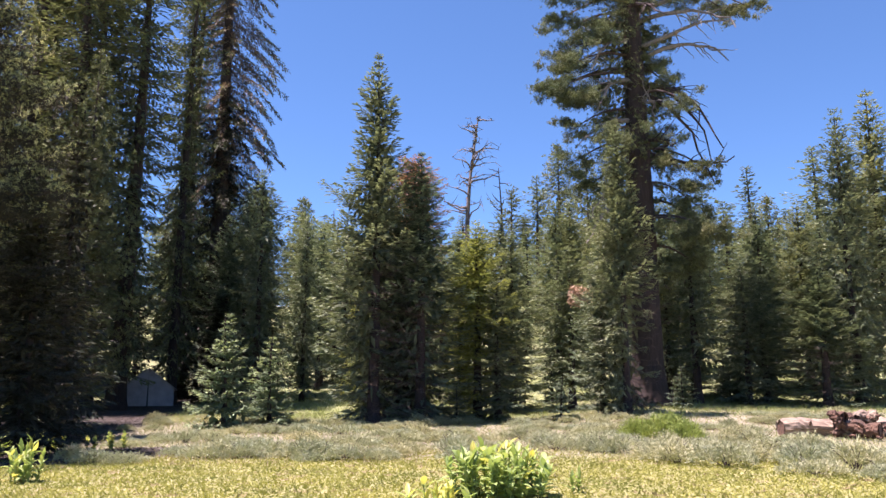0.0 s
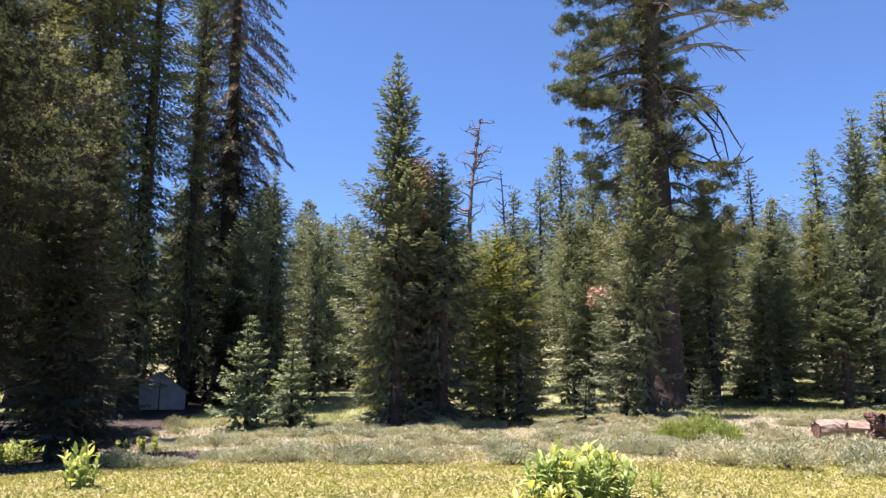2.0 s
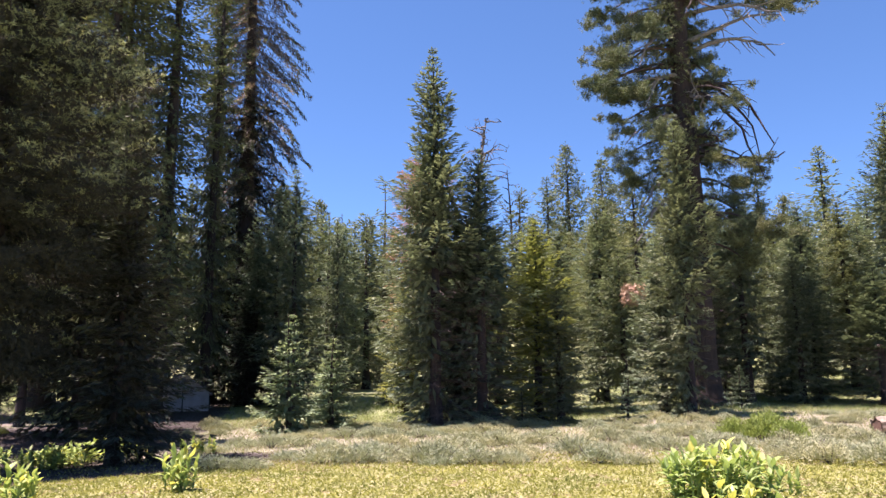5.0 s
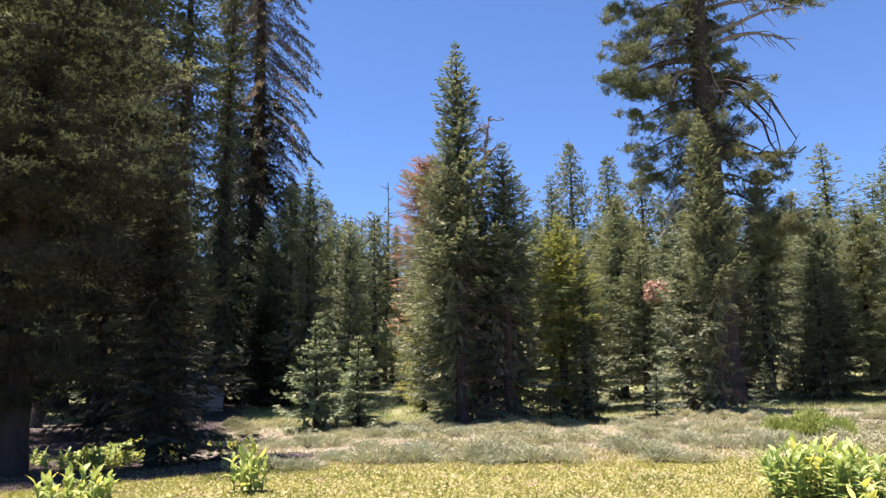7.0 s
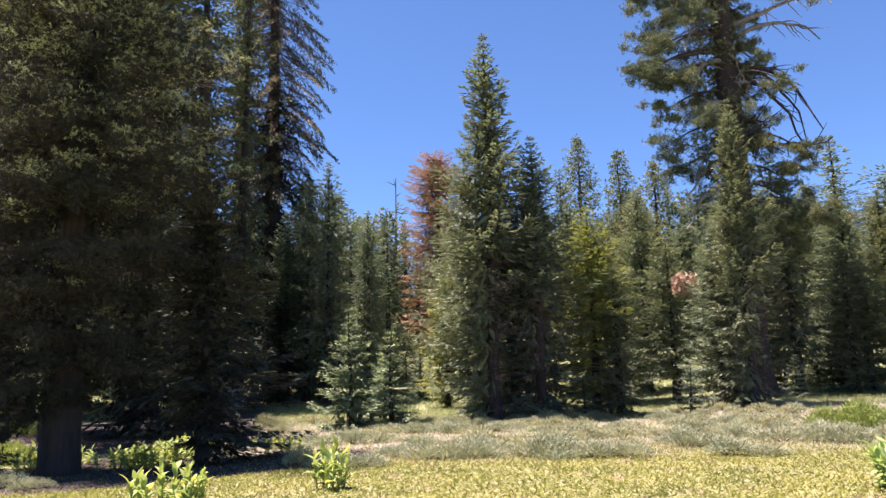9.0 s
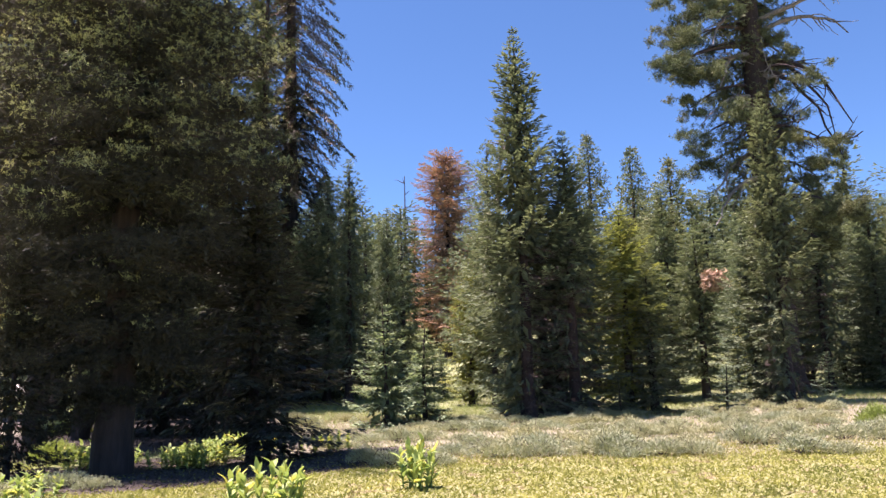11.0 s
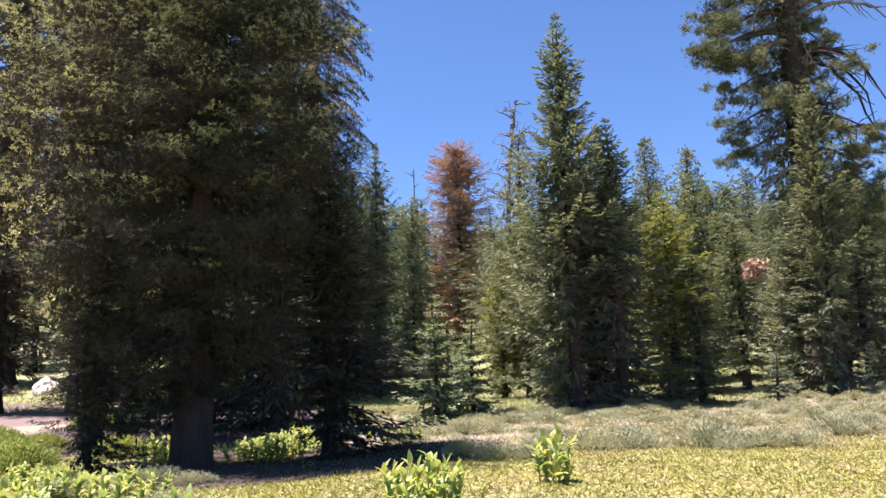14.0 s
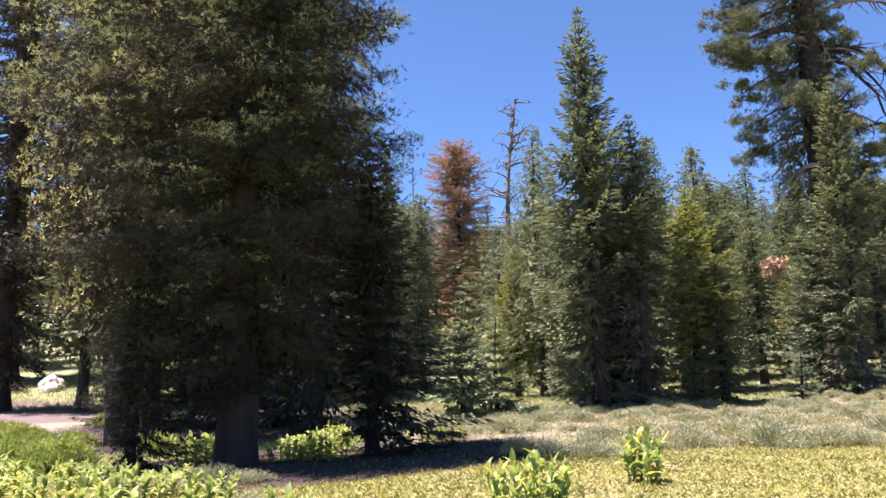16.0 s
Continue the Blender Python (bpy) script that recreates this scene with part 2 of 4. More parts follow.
    xs, ys = axis(-44, 34, 0.6, 2500), axis(6, 64, 0.6, 2500)
    gx, gy = np.meshgrid(xs, ys)
    verts = np.stack([gx, gy, height(gx, gy)], -1).reshape(-1, 3)
    n, k = len(ys), len(xs)
    i = (np.arange(n - 1)[:, None] * k + np.arange(k - 1)[None, :]).ravel()
    ob = link_mesh("ground", verts, np.stack([i, i + 1, i + k + 1, i + k], 1), [GROUND], smooth_faces=True)
    x, y = verts[:, 0], verts[:, 1]
    w = wave(x, y, 2.0)
    mid = 41.5 - 0.12 * (x + 14) + 0.8 * w
    half = 2.6 + 0.26 * np.maximum(0, -15 - x)
    road = smooth(half + 1.2, half - 0.8, np.abs(y - mid)) * smooth(-23.5, -27, x + 0.8 * w) * smooth(-75, -65, x)
    road = np.maximum(road, smooth(1.0, 0.3, np.hypot((x - 8.4) / 1.6, (y - 20.9) / 1.0)) * 0.9)
    duff = smooth(18.6, 21.0, y + 0.9 * w)
    lush = smooth(39, 43, y + 1.5 * w) * smooth(320, 220, y) * (0.65 + 0.35 * smooth(-0.3, 0.4, wave(x * 0.3, y * 0.3, 5)))
    lush = np.maximum(lush, smooth(36.5, 38.5, y + 0.4 * w) * smooth(60, 50, y) * smooth(-10, -8.5, x) * smooth(-3, -4.5, x))
    lush = np.maximum(lush, smooth(-12, -15, x + w) * smooth(32, 28, y) * smooth(16, 19, y))
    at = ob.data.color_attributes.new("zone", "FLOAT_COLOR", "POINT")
    # Alpha carries the litter together with the painted tree shade.
    at.data.foreach_set("color", np.stack([road, duff, lush, litter_shade(x, y)], 1).astype(np.float32).ravel())
    tagged(ob, "mountain meadow ground of yellow turf, dry soil and a dirt road", "ground", kind="structure")


build_ground()


# ---- sprigs, twigs and tubes ----
def unit(v):
    return v / np.maximum(np.linalg.norm(v, axis=-1, keepdims=True), 1e-9)


def blades(p, d, length, width, rng, flat=None, droop=0.0):
    """Narrow pointed leaves from p along d; flat: the leaf's normal, loosely kept."""
    n = len(p)
    d = unit(d)
    r = rng.normal(size=(n, 3))
    s = unit(np.cross(d, r if flat is None else flat))
    length, width = np.broadcast_to(length, n)[:, None], np.broadcast_to(width, n)[:, None]
    tip = p + length * d
    tip[:, 2] -= droop * length[:, 0]
    v = np.stack([p + 0.5 * width * s, p - 0.5 * width * s, tip], 1).reshape(-1, 3)
    return v, np.arange(3 * n).reshape(n, 3)


def kites(p, d, length, width, normal, fold=0.22, droop=0.0):
    """Small pointed sprays, widest near the middle and folded along their rib, lying loosely across a normal."""
    n = len(p)
    d = unit(d)
    side = unit(np.cross(d, normal))
    up = np.cross(side, d)
    length, width = np.broadcast_to(length, n)[:, None], np.broadcast_to(width, n)[:, None]
    mid = p + 0.45 * length * d
    tip = p + length * d
    tip[:, 2] -= droop * length[:, 0]
    v = np.stack([p, mid + 0.5 * width * side - fold * width * up, tip, mid - 0.5 * width * side - fold * width * up], 1).reshape(-1, 3)
    return v, np.arange(4 * n).reshape(n, 4)


def tufts(c, d, length, width, count, rng, spread=0.75):
    """Brushes of needles: each tuft's wedges spring from one shared point."""
    n = len(c)
    m = n * count
    way = unit(np.repeat(unit(d), count, 0) * 0.75 + rng.normal(0, spread, (m, 3)))
    s = unit(np.cross(way, rng.normal(size=(m, 3))))
    ln = np.repeat(np.broadcast_to(length, n), count) * rng.uniform(0.65, 1.25, m)
    end = np.repeat(c, count, 0) + way * ln[:, None]
    w = (width * rng.uniform(0.6, 1.4, m))[:, None]
    v = np.concatenate([c, end + 0.5 * w * s, end - 0.5 * w * s])
    i = np.arange(m)
    return v, np.stack([np.repeat(np.arange(n), count), n + i, n + m + i], 1)


def tube(pts, radii, sides=5):
    """A round bar along points, as vertices and four-cornered faces."""
    pts = np.asarray(pts, float)
    t = unit(np.gradient(pts, axis=0))
    ref = np.array([0.31, 0.17, 0.93]) if abs(t[0, 2]) < 0.8 else np.array([0.93, 0.2, 0.1])
    a = unit(np.cross(t, ref))
    b = np.cross(t, a)
    ang = np.arange(sides) * 2 * np.pi / sides
    ring = np.cos(ang)[None, :, None] * a[:, None] + np.sin(ang)[None, :, None] * b[:, None]
    v = (pts[:, None] + np.asarray(radii)[:, None, None] * ring).reshape(-1, 3)
    n = len(pts)
    i = (np.arange(n - 1)[:, None] * sides + np.arange(sides)[None, :])
    j = (np.arange(n - 1)[:, None] * sides + (np.arange(sides)[None, :] + 1) % sides)
    return v, np.stack([i, j, j + sides, i + sides], -1).reshape(-1, 4)


class Heap:
    """Gathers faces of three or four corners, with a material number each."""

    def __init__(self):
        self.v, self.f, self.m, self.n = [], [], [], 0

    def add(self, vf, mat=0):
        v, f = vf
        self.v.append(v), self.f.append(f + self.n), self.m.append(np.full(len(f), mat))
        self.n += len(v)

    def mesh(self, name, mats, smooth_faces=False):
        size = np.concatenate([np.full(len(f), f.shape[1]) for f in self.f]).astype(np.int32)
        corners = np.concatenate([f.ravel() for f in self.f]).astype(np.int32)
        me = bpy.data.meshes.new(name)
        v = np.concatenate(self.v)
        me.vertices.add(len(v))
        me.vertices.foreach_set("co", v.astype(np.float32).ravel())
        me.loops.add(len(corners))
        me.loops.foreach_set("vertex_index", corners)
        me.polygons.add(len(size))
        me.polygons.foreach_set("loop_start", np.concatenate([[0], np.cumsum(size)[:-1]]).astype(np.int32))
        me.update(calc_edges=True)
        for m in mats:
            me.materials.append(m)
        me.polygons.foreach_set("material_index", np.concatenate(self.m).astype(np.int32))
        me.polygons.foreach_set("use_smooth", np.full(len(size), smooth_faces))
        return me


def trunk_mesh(rng, h, r, sides=12, lean=0.15, flare=1.5, mat=None, top=0.02, rings=22):
    z = np.linspace(0, 1, rings) ** 1.25
    pts = np.stack([lean * np.sin(z * 2.3 + rng.uniform(0, 6)) * z, lean * np.cos(z * 1.9 + rng.uniform(0, 6)) * z, z * h - 0.35 * (z == 0)], 1)
    rad = r * (1 - z) ** 0.85 * (1 + (flare - 1) * np.exp(-z * h / 0.7)) + top
    v, f = tube(pts, rad, sides)
    k = rng.normal(0, 0.05, len(v))
    c = np.repeat(pts, sides, 0)
    v = c + (v - c) * (1 + k)[:, None]
    hp = Heap()
    hp.add((v, f))
    return hp.mesh("trunk", [mat or BARK], True)


TALL_FORM = ((0, 0.62), (0.10, 0.90), (0.30, 1.0), (0.50, 0.84), (0.64, 0.56), (0.80, 0.34), (0.92, 0.15), (1, 0.0))
BROAD_FORM = ((0, 0.72), (0.12, 1.0), (0.40, 0.93), (0.65, 0.66), (0.85, 0.34), (1, 0.04))
CONE_FORM = ((0, 0.85), (0.08, 1.0), (0.5, 0.56), (0.8, 0.25), (1, 0.03))
COLUMN_FORM = ((0, 0.55), (0.12, 0.95), (0.5, 1.0), (0.8, 0.8), (0.95, 0.45), (1, 0.1))


def crown_mesh(rng, h, radius, base=0.05, branches=260, form=BROAD_FORM, style="fir", sprig=0.26, width=0.10, spacing=0.16,
               low=-18, high=42, lift=0.10, ragged=0.2, mats=None, wood=0.02, gaps=0.0, sub=3, side=None, core=9, coarse=1.0, tier=0.42, fuzz=0.15, deep=0.50,
               lit=0.75, shade=-1.0, fan=0.44, even=0.09, foot=0, bare=None, pad=0.12, clump=0.0, least=0.0):
    """A conifer's limbs and needles, in tiers. low, high: the limbs' rise in degrees at the foot and the top of the crown;
    fan: how far a limb's side twigs reach; foot: dead twiggy limbs below the crown; bare: where limbs are dead."""
    hp = Heap()
    P, D, L, W, N, T = [], [], [], [], [], []
    TC, TD, TT = [], [], []
    fs, fr = zip(*form)
    up = np.array([0, 0, 1.0])
    tiers = max(4, int(h * (1 - base) / tier))
    each = max(4, round(branches / tiers))
    k = np.linspace(0, 1, 6)
    for w in range(tiers):
        turn = rng.uniform(0, 6.28)
        vigour = rng.uniform(0.82, 1.14)
        for b in range(each):
            s = min(1.0, max(0.0, (w + rng.normal(0.5, even if style == "fir" else 0.16)) / tiers)) ** 0.88
            u = base + (1 - base) * s
            az = turn + 6.2832 * (b + rng.normal(0, 0.18)) / each
            if rng.uniform() < gaps:
                continue
            r = radius * np.interp(s, fs, fr) * vigour * (1 + ragged * rng.uniform(-1.3, 0.9))
            if side is not None:
                r *= side(az, s)
            r = max(r, 0.10, least * (1.15 - s))
            rise = radians(low + (high - low) * s ** 1.2 + rng.normal(0, 6))
            out = np.array([math.cos(az), math.sin(az), 0.0])
            pts = out[None] * (k * r * math.cos(rise))[:, None]
            pts[:, 2] = u * h + k * r * math.sin(rise) + lift * r * (k ** 2.5) - 0.06 * r * np.sin(k * np.pi)
            if r > 0.5 and wood > 0:
                hp.add(tube(pts, np.linspace(wood * (0.4 + 0.5 * r / radius), 0.005, 6), 3), 1)
            tang = np.array([-math.sin(az), math.cos(az), 0.0])
            if bare is not None and bare(math.degrees(az) % 360, s):
                for q in range(20):
                    j = rng.integers(1, 6)
                    tip = pts[j] + tang * rng.normal(0, 0.35) + out * rng.uniform(0.05, 0.35) + up * rng.normal(-0.06, 0.12)
                    hp.add(tube([pts[j], 0.5 * (pts[j] + tip) + rng.normal(0, 0.03, 3), tip], [0.012, 0.009, 0.005], 3), 1)
                continue
            # Share of paler needles; a lower share paints the lower crown's shade.
            paler = lit * min(1.0, max(0.06, (s - shade) / 0.3))
            if core and r > 0.35:
                # coarse inner foliage near the trunk
                q = rng.uniform(0.03, deep, core)
                P.append(np.stack([np.interp(q, k, pts[:, c]) for c in range(3)], 1) + rng.normal(0, 0.04 * r, (core, 3)))
                D.append(out[None] * rng.uniform(-0.2, 1.0, core)[:, None] + tang[None] * rng.normal(0, 0.8, core)[:, None] + up * rng.normal(-0.35, 0.5, core)[:, None])
                L.append(coarse * np.minimum(0.34 * r, 0.70) * rng.uniform(0.6, 1.2, core)), W.append(coarse * np.minimum(0.16 * r, 0.26) * rng.uniform(0.6, 1.2, core))
                N.append(rng.normal(0, 1, (core, 3))), T.append(np.zeros(core, bool))
            if style == "fir":
                # a flat frond: side twigs in pairs, each one a row of overlapping sprays
                n = max(2, int(r / spacing))
                kk = np.clip(np.repeat(np.linspace(0.16, 1.0, n), 2) + rng.normal(0, 0.02, 2 * n), 0, 1)
                sg = np.tile([-1.0, 1.0], n)
                start = np.stack([np.interp(kk, k, pts[:, c]) for c in range(3)], 1)
                reach = min(fan * r, 1.1) * np.minimum(1, 0.25 + 2.4 * kk) * np.sqrt(np.clip(1.04 - kk, 0, 1)) * rng.uniform(0.75, 1.2, 2 * n) + 0.35 * sprig
                sd = unit(out[None] * 0.85 + tang[None] * sg[:, None] * rng.uniform(0.6, 1.0, 2 * n)[:, None] + up * (math.sin(rise) * 0.8 + lift * 1.6 * kk + rng.normal(-0.10, 0.08, 2 * n))[:, None])
                m = 2 * n * sub
                q = (np.tile(np.arange(sub), 2 * n) + rng.uniform(0, 1, m)) / sub
                along = np.repeat(reach, sub) * q
                P.append(np.repeat(start, sub, 0) + np.repeat(sd, sub, 0) * along[:, None] - up * (0.16 * along * q)[:, None] + rng.normal(0, 0.03, (m, 3)))
                D.append(np.repeat(sd, sub, 0) + tang[None] * rng.normal(0, fuzz * 1.6, m)[:, None] + out[None] * 0.2 + up * rng.normal(0.05, fuzz, m)[:, None])
                L.append(sprig * rng.uniform(0.75, 1.25, m) * (0.45 + 0.55 * min(1, r / 0.8)))
                W.append(width * rng.uniform(0.75, 1.25, m) * (0.5 + 0.5 * min(1, r / 0.8)))
                N.append(up[None] * 1.5 - out[None] * 0.3 + rng.normal(0, 0.34, (m, 3)))
                T.append((q * 0.5 + np.repeat(kk, sub) * 0.75 > 0.80) & (rng.uniform(0, 1, m) < paler))
            else:
                # side twigs that carry brushes of needles
                if clump:
                    # dense round pads of needle brushes, set along the limb's outer part
                    pads = int(r / 0.30) + 1
                    kq = np.clip(0.40 + 0.65 * (np.arange(pads) + rng.uniform(0, 1, pads)) / pads, 0, 1.02)
                    mid = np.stack([np.interp(kq, k, pts[:, c]) for c in range(3)], 1) + tang[None] * (rng.normal(0, 0.20, pads) * r * (1.3 - kq))[:, None] + up * rng.normal(0.1, 0.12, pads)[:, None]
                    size = clump * rng.uniform(0.7, 1.3, pads)
                    n = 26
                    off = rng.normal(0, 0.55, (pads * n, 3)) * np.repeat(size, n)[:, None] * np.array([1, 1, 0.6])
                    TC.append(np.repeat(mid, n, 0) + off), TD.append(off + up * 0.25 + rng.normal(0, 0.1, (pads * n, 3)))
                    # Sunlight painted on: upper brushes of some pads take the brighter needles.
                    sunny = np.repeat(rng.uniform(0, 1, pads) < paler * 0.8, n)
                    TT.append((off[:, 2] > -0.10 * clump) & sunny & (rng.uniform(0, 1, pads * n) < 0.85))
                    continue
                twigs = max(2, int(r / 0.36))
                for q in range(twigs):
                    k0 = 0.30 + 0.70 * (q + rng.uniform(0.2, 1)) / twigs
                    c0 = np.array([np.interp(min(k0, 1), k, pts[:, c]) for c in range(3)])
                    sg = 1 if q % 2 else -1
                    ln = min(0.40 * r, 1.1) * rng.uniform(0.6, 1.15) * (1.15 - 0.6 * k0) + 0.15
                    d0 = unit(out * 0.8 + tang * sg * rng.uniform(0.4, 1.2) + up * rng.normal(0.25, 0.2))
                    n = max(3, int(ln / spacing))
                    line = 1.05 * rng.uniform(0.05, 1, n) ** 0.45
                    c = c0 + d0 * (line * ln)[:, None] + rng.normal(0, pad, (n, 3)) + up * (0.12 * line ** 2)[:, None]
                    TC.append(c), TD.append(d0[None] + up * 0.7 + rng.normal(0, 0.4, (n, 3)))
                    TT.append((line * 0.4 + k0 * 0.7 > 0.72) & (rng.uniform(0, 1, n) < paler))
    for _ in range(foot):
        az, z0, ln = rng.uniform(0, 6.28), h * base * rng.uniform(0.15, 1.1), radius * rng.uniform(0.25, 0.7)
        out = np.array([math.cos(az), math.sin(az), rng.uniform(-0.5, -0.1)])
        q = np.array([0, 0, z0])[None] + (k * ln)[:, None] * out[None] + np.cumsum(rng.normal(0, 0.05, (6, 3)), 0)
        hp.add(tube(q, np.linspace(0.03, 0.008, 6), 3), 1)
        m = 14
        j = rng.integers(1, 6, m)
        hp.add(blades(q[j] + rng.normal(0, 0.05, (m, 3)), rng.normal(0, 0.7, (m, 3)) + out[None] * 0.6, sprig * 1.2, 0.03, rng), 1)
    if P:
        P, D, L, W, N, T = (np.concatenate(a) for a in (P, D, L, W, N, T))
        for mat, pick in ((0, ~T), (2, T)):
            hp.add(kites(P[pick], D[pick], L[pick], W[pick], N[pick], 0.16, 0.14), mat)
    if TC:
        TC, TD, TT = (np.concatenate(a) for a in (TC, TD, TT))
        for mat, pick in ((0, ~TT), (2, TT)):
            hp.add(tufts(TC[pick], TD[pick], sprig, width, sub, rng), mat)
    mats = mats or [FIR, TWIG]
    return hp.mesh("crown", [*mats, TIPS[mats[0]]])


def stand(name, x, y, h_scale, r_scale, turn, trunk, crown, label, group="", material_for_needles=None, sink=0.08):
    """One tree on the ground: an Empty with its trunk and its crown."""
    t = empty(name, Matrix.Translation((x, y, gz(x, y) - sink)) @ pose(0, 0, 0, 0, 0, turn) @ Matrix.Diagonal((r_scale, r_scale, h_scale, 1)))
    tagged(t, label, "tree", group)
    shared("trunk", trunk, t)
    c = shared("crown", crown, t)
    if material_for_needles is not None:
        for slot, m in ((0, material_for_needles), (2, TIPS[material_for_needles])):
            c.material_slots[slot].link = "OBJECT"
            c.material_slots[slot].material = m
    return t


TIPS = {FIR: FIR_TIP, FIR_PALE: PALE_TIP, FIR_YELLOW: YELLOW_TIP, FIR_SHADE: SHADE_TIP, PINE: PINE_LIT, PINE_PALE: PALE_TIP, PINE_OLD: OLD_TIP, RUST: RUST, THINNING: OLD_TIP, YOUNG: YOUNG_TIP}


# ---- conifers ----
rng = np.random.default_rng(11)
FIR_TRUNK = trunk_mesh(rng, 18, 0.30)
FIR_TALL = crown_mesh(rng, 18.4, 3.0, 0.04, 230, TALL_FORM, sprig=0.30, width=0.10, spacing=0.17, ragged=0.22, low=-24, high=40, lift=0.18, sub=5, tier=0.52, even=0.06, fuzz=0.12, shade=-0.10, foot=26,
                      bare=lambda a, s: 245 < a < 348 and s < 0.38)
FIR_BROAD = crown_mesh(rng, 18.4, 3.3, 0.05, 185, BROAD_FORM, sprig=0.33, width=0.11, spacing=0.22, ragged=0.25, low=-24, high=36, lift=0.16, sub=4, tier=0.58, even=0.06, fuzz=0.12, shade=-0.12, foot=24,
                       bare=lambda a, s: 255 < a < 340 and s < 0.30)
FIR_RAGGED = crown_mesh(rng, 18.4, 2.9, 0.05, 180, BROAD_FORM, sprig=0.28, width=0.09, spacing=0.20, ragged=0.38, low=-24, high=34, lift=0.12, gaps=0.06, sub=5, tier=0.55, foot=24)
FIR_MID = crown_mesh(rng, 18.4, 3.1, 0.05, 190, BROAD_FORM, sprig=0.32, width=0.105, spacing=0.27, ragged=0.3, low=-24, high=54, lift=0.10, least=1.2, sub=4, wood=0, tier=0.48, foot=10)
FIR_HIGH = crown_mesh(rng, 18.4, 3.1, 0.16, 160, BROAD_FORM, sprig=0.32, width=0.105, spacing=0.27, ragged=0.35, low=-22, high=54, lift=0.10, least=1.2, sub=4, wood=0.02, tier=0.48, foot=16)
YOUNG_TRUNK = trunk_mesh(rng, 5.0, 0.075, rings=12)
YOUNG_A = crown_mesh(rng, 5.0, 1.45, 0.02, 95, CONE_FORM, sprig=0.17, width=0.075, spacing=0.11, low=-16, high=46, lift=0.14, ragged=0.18, mats=[YOUNG, TWIG], wood=0.012, sub=4, tier=0.42, even=0.05, core=5)
YOUNG_B = crown_mesh(rng, 5.0, 1.45, 0.02, 90, CONE_FORM, sprig=0.17, width=0.075, spacing=0.11, low=-18, high=42, lift=0.14, ragged=0.26, mats=[YOUNG, TWIG], wood=0.012, sub=4, tier=0.42, even=0.05, core=5)
PINE_TRUNK = trunk_mesh(rng, 16, 0.17)
PINE_CROWN = crown_mesh(rng, 16, 2.6, 0.06, 150, BROAD_FORM, "pine", 0.13, 0.035, 0.09, -14, 50, 0.18, 0.3, [PINE, TWIG], gaps=0.05, sub=12)
FAR_TRUNK = trunk_mesh(rng, 20, 0.30, 6, rings=7)
FAR = [crown_mesh(rng, 20, 2.9, 0.02, 120, BROAD_FORM, sprig=0.48, width=0.18, spacing=0.55, ragged=0.3, sub=3, low=-18, high=58, least=1.6, mats=[FIR, TWIG], wood=0, core=5, tier=0.6),
       crown_mesh(rng, 20, 2.9, 0.02, 120, TALL_FORM, sprig=0.48, width=0.18, spacing=0.55, ragged=0.38, sub=3, low=-24, high=56, least=1.6, mats=[FIR, TWIG], wood=0, core=5, tier=0.6),
       crown_mesh(rng, 20, 2.9, 0.06, 95, BROAD_FORM, "pine", 0.32, 0.12, 0.75, -8, 40, 0.15, 0.35, [PINE_OLD, TWIG], pad=0.2, sub=5, wood=0, core=6, tier=0.6),
       crown_mesh(rng, 20, 2.9, 0.06, 100, COLUMN_FORM, sprig=0.48, width=0.18, spacing=0.55, ragged=0.45, sub=3, low=-28, high=50, least=1.6, gaps=0.1, mats=[FIR, TWIG], wood=0, core=5, tier=0.6)]

GREEN_FIR = "dark green fir with layered limbs standing in the sagebrush"


def fir(x, y, h, r, kind=None, needles=None, label=GREEN_FIR, turn=0):
    crown = kind or FIR_TALL
    rad = {FIR_TALL: 3.0, FIR_BROAD: 3.3, FIR_RAGGED: 2.9, FIR_MID: 3.1, FIR_HIGH: 3.1}[crown]
    return stand("fir_tree", x, y, h / 18.4, r / rad, turn, FIR_TRUNK, crown, label, "firs at the meadow's edge", needles)


# the tall pointed fir and its neighbours
fir(-3.3, 37.0, 18.7, 2.75, FIR_TALL, None, "tall pointed dark green fir above its neighbours", 10)
fir(-1.1, 37.6, 13.6, 2.6, FIR_TALL, None, "shorter dark green fir beside the tall pointed fir", -22)
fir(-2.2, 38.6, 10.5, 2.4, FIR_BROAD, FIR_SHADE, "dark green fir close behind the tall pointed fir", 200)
fir(1.7, 39.0, 10.2, 2.4, FIR_BROAD, FIR_YELLOW, "yellow-green fir with dark lower limbs", 10)
fir(2.7, 38.4, 6.8, 1.9, FIR_RAGGED, None, "dark bushy fir beside a yellow-green fir", 150)
fir(8.3, 40.5, 9.0, 1.7, FIR_BROAD, None, "pale green fir leaning on an old pine", 100)
fir(9.0, 38.4, 15.3, 2.1, FIR_TALL, None, "tall green fir in front of an old pine", 24)
fir(14.3, 49.5, 9.8, 2.5, FIR_HIGH, None, "dark fir beside the old pine's trunk", 15)
fir(18.2, 46.5, 8.6, 2.3, FIR_BROAD, None, "bushy dark green fir on the slope", 75)
fir(19.9, 48.0, 7.9, 2.2, FIR_BROAD, None, "bushy dark fir with a bare foot", 190)
fir(21.9, 44.5, 8.2, 2.5, FIR_TALL, FIR_PALE, "dark fir with sweeping lower limbs", 300)
fir(24.6, 46.0, 18.4, 2.7, FIR_BROAD, None, "tall narrow green fir on the slope", 230)
fir(28.5, 49.0, 20.5, 3.3, FIR_BROAD, FIR_PALE, "large pale green fir on the slope", 120)
fir(16.2, 58.0, 9.5, 2.1, FIR_BROAD, FIR_YELLOW, "yellow-green fir behind the old pine", 45)
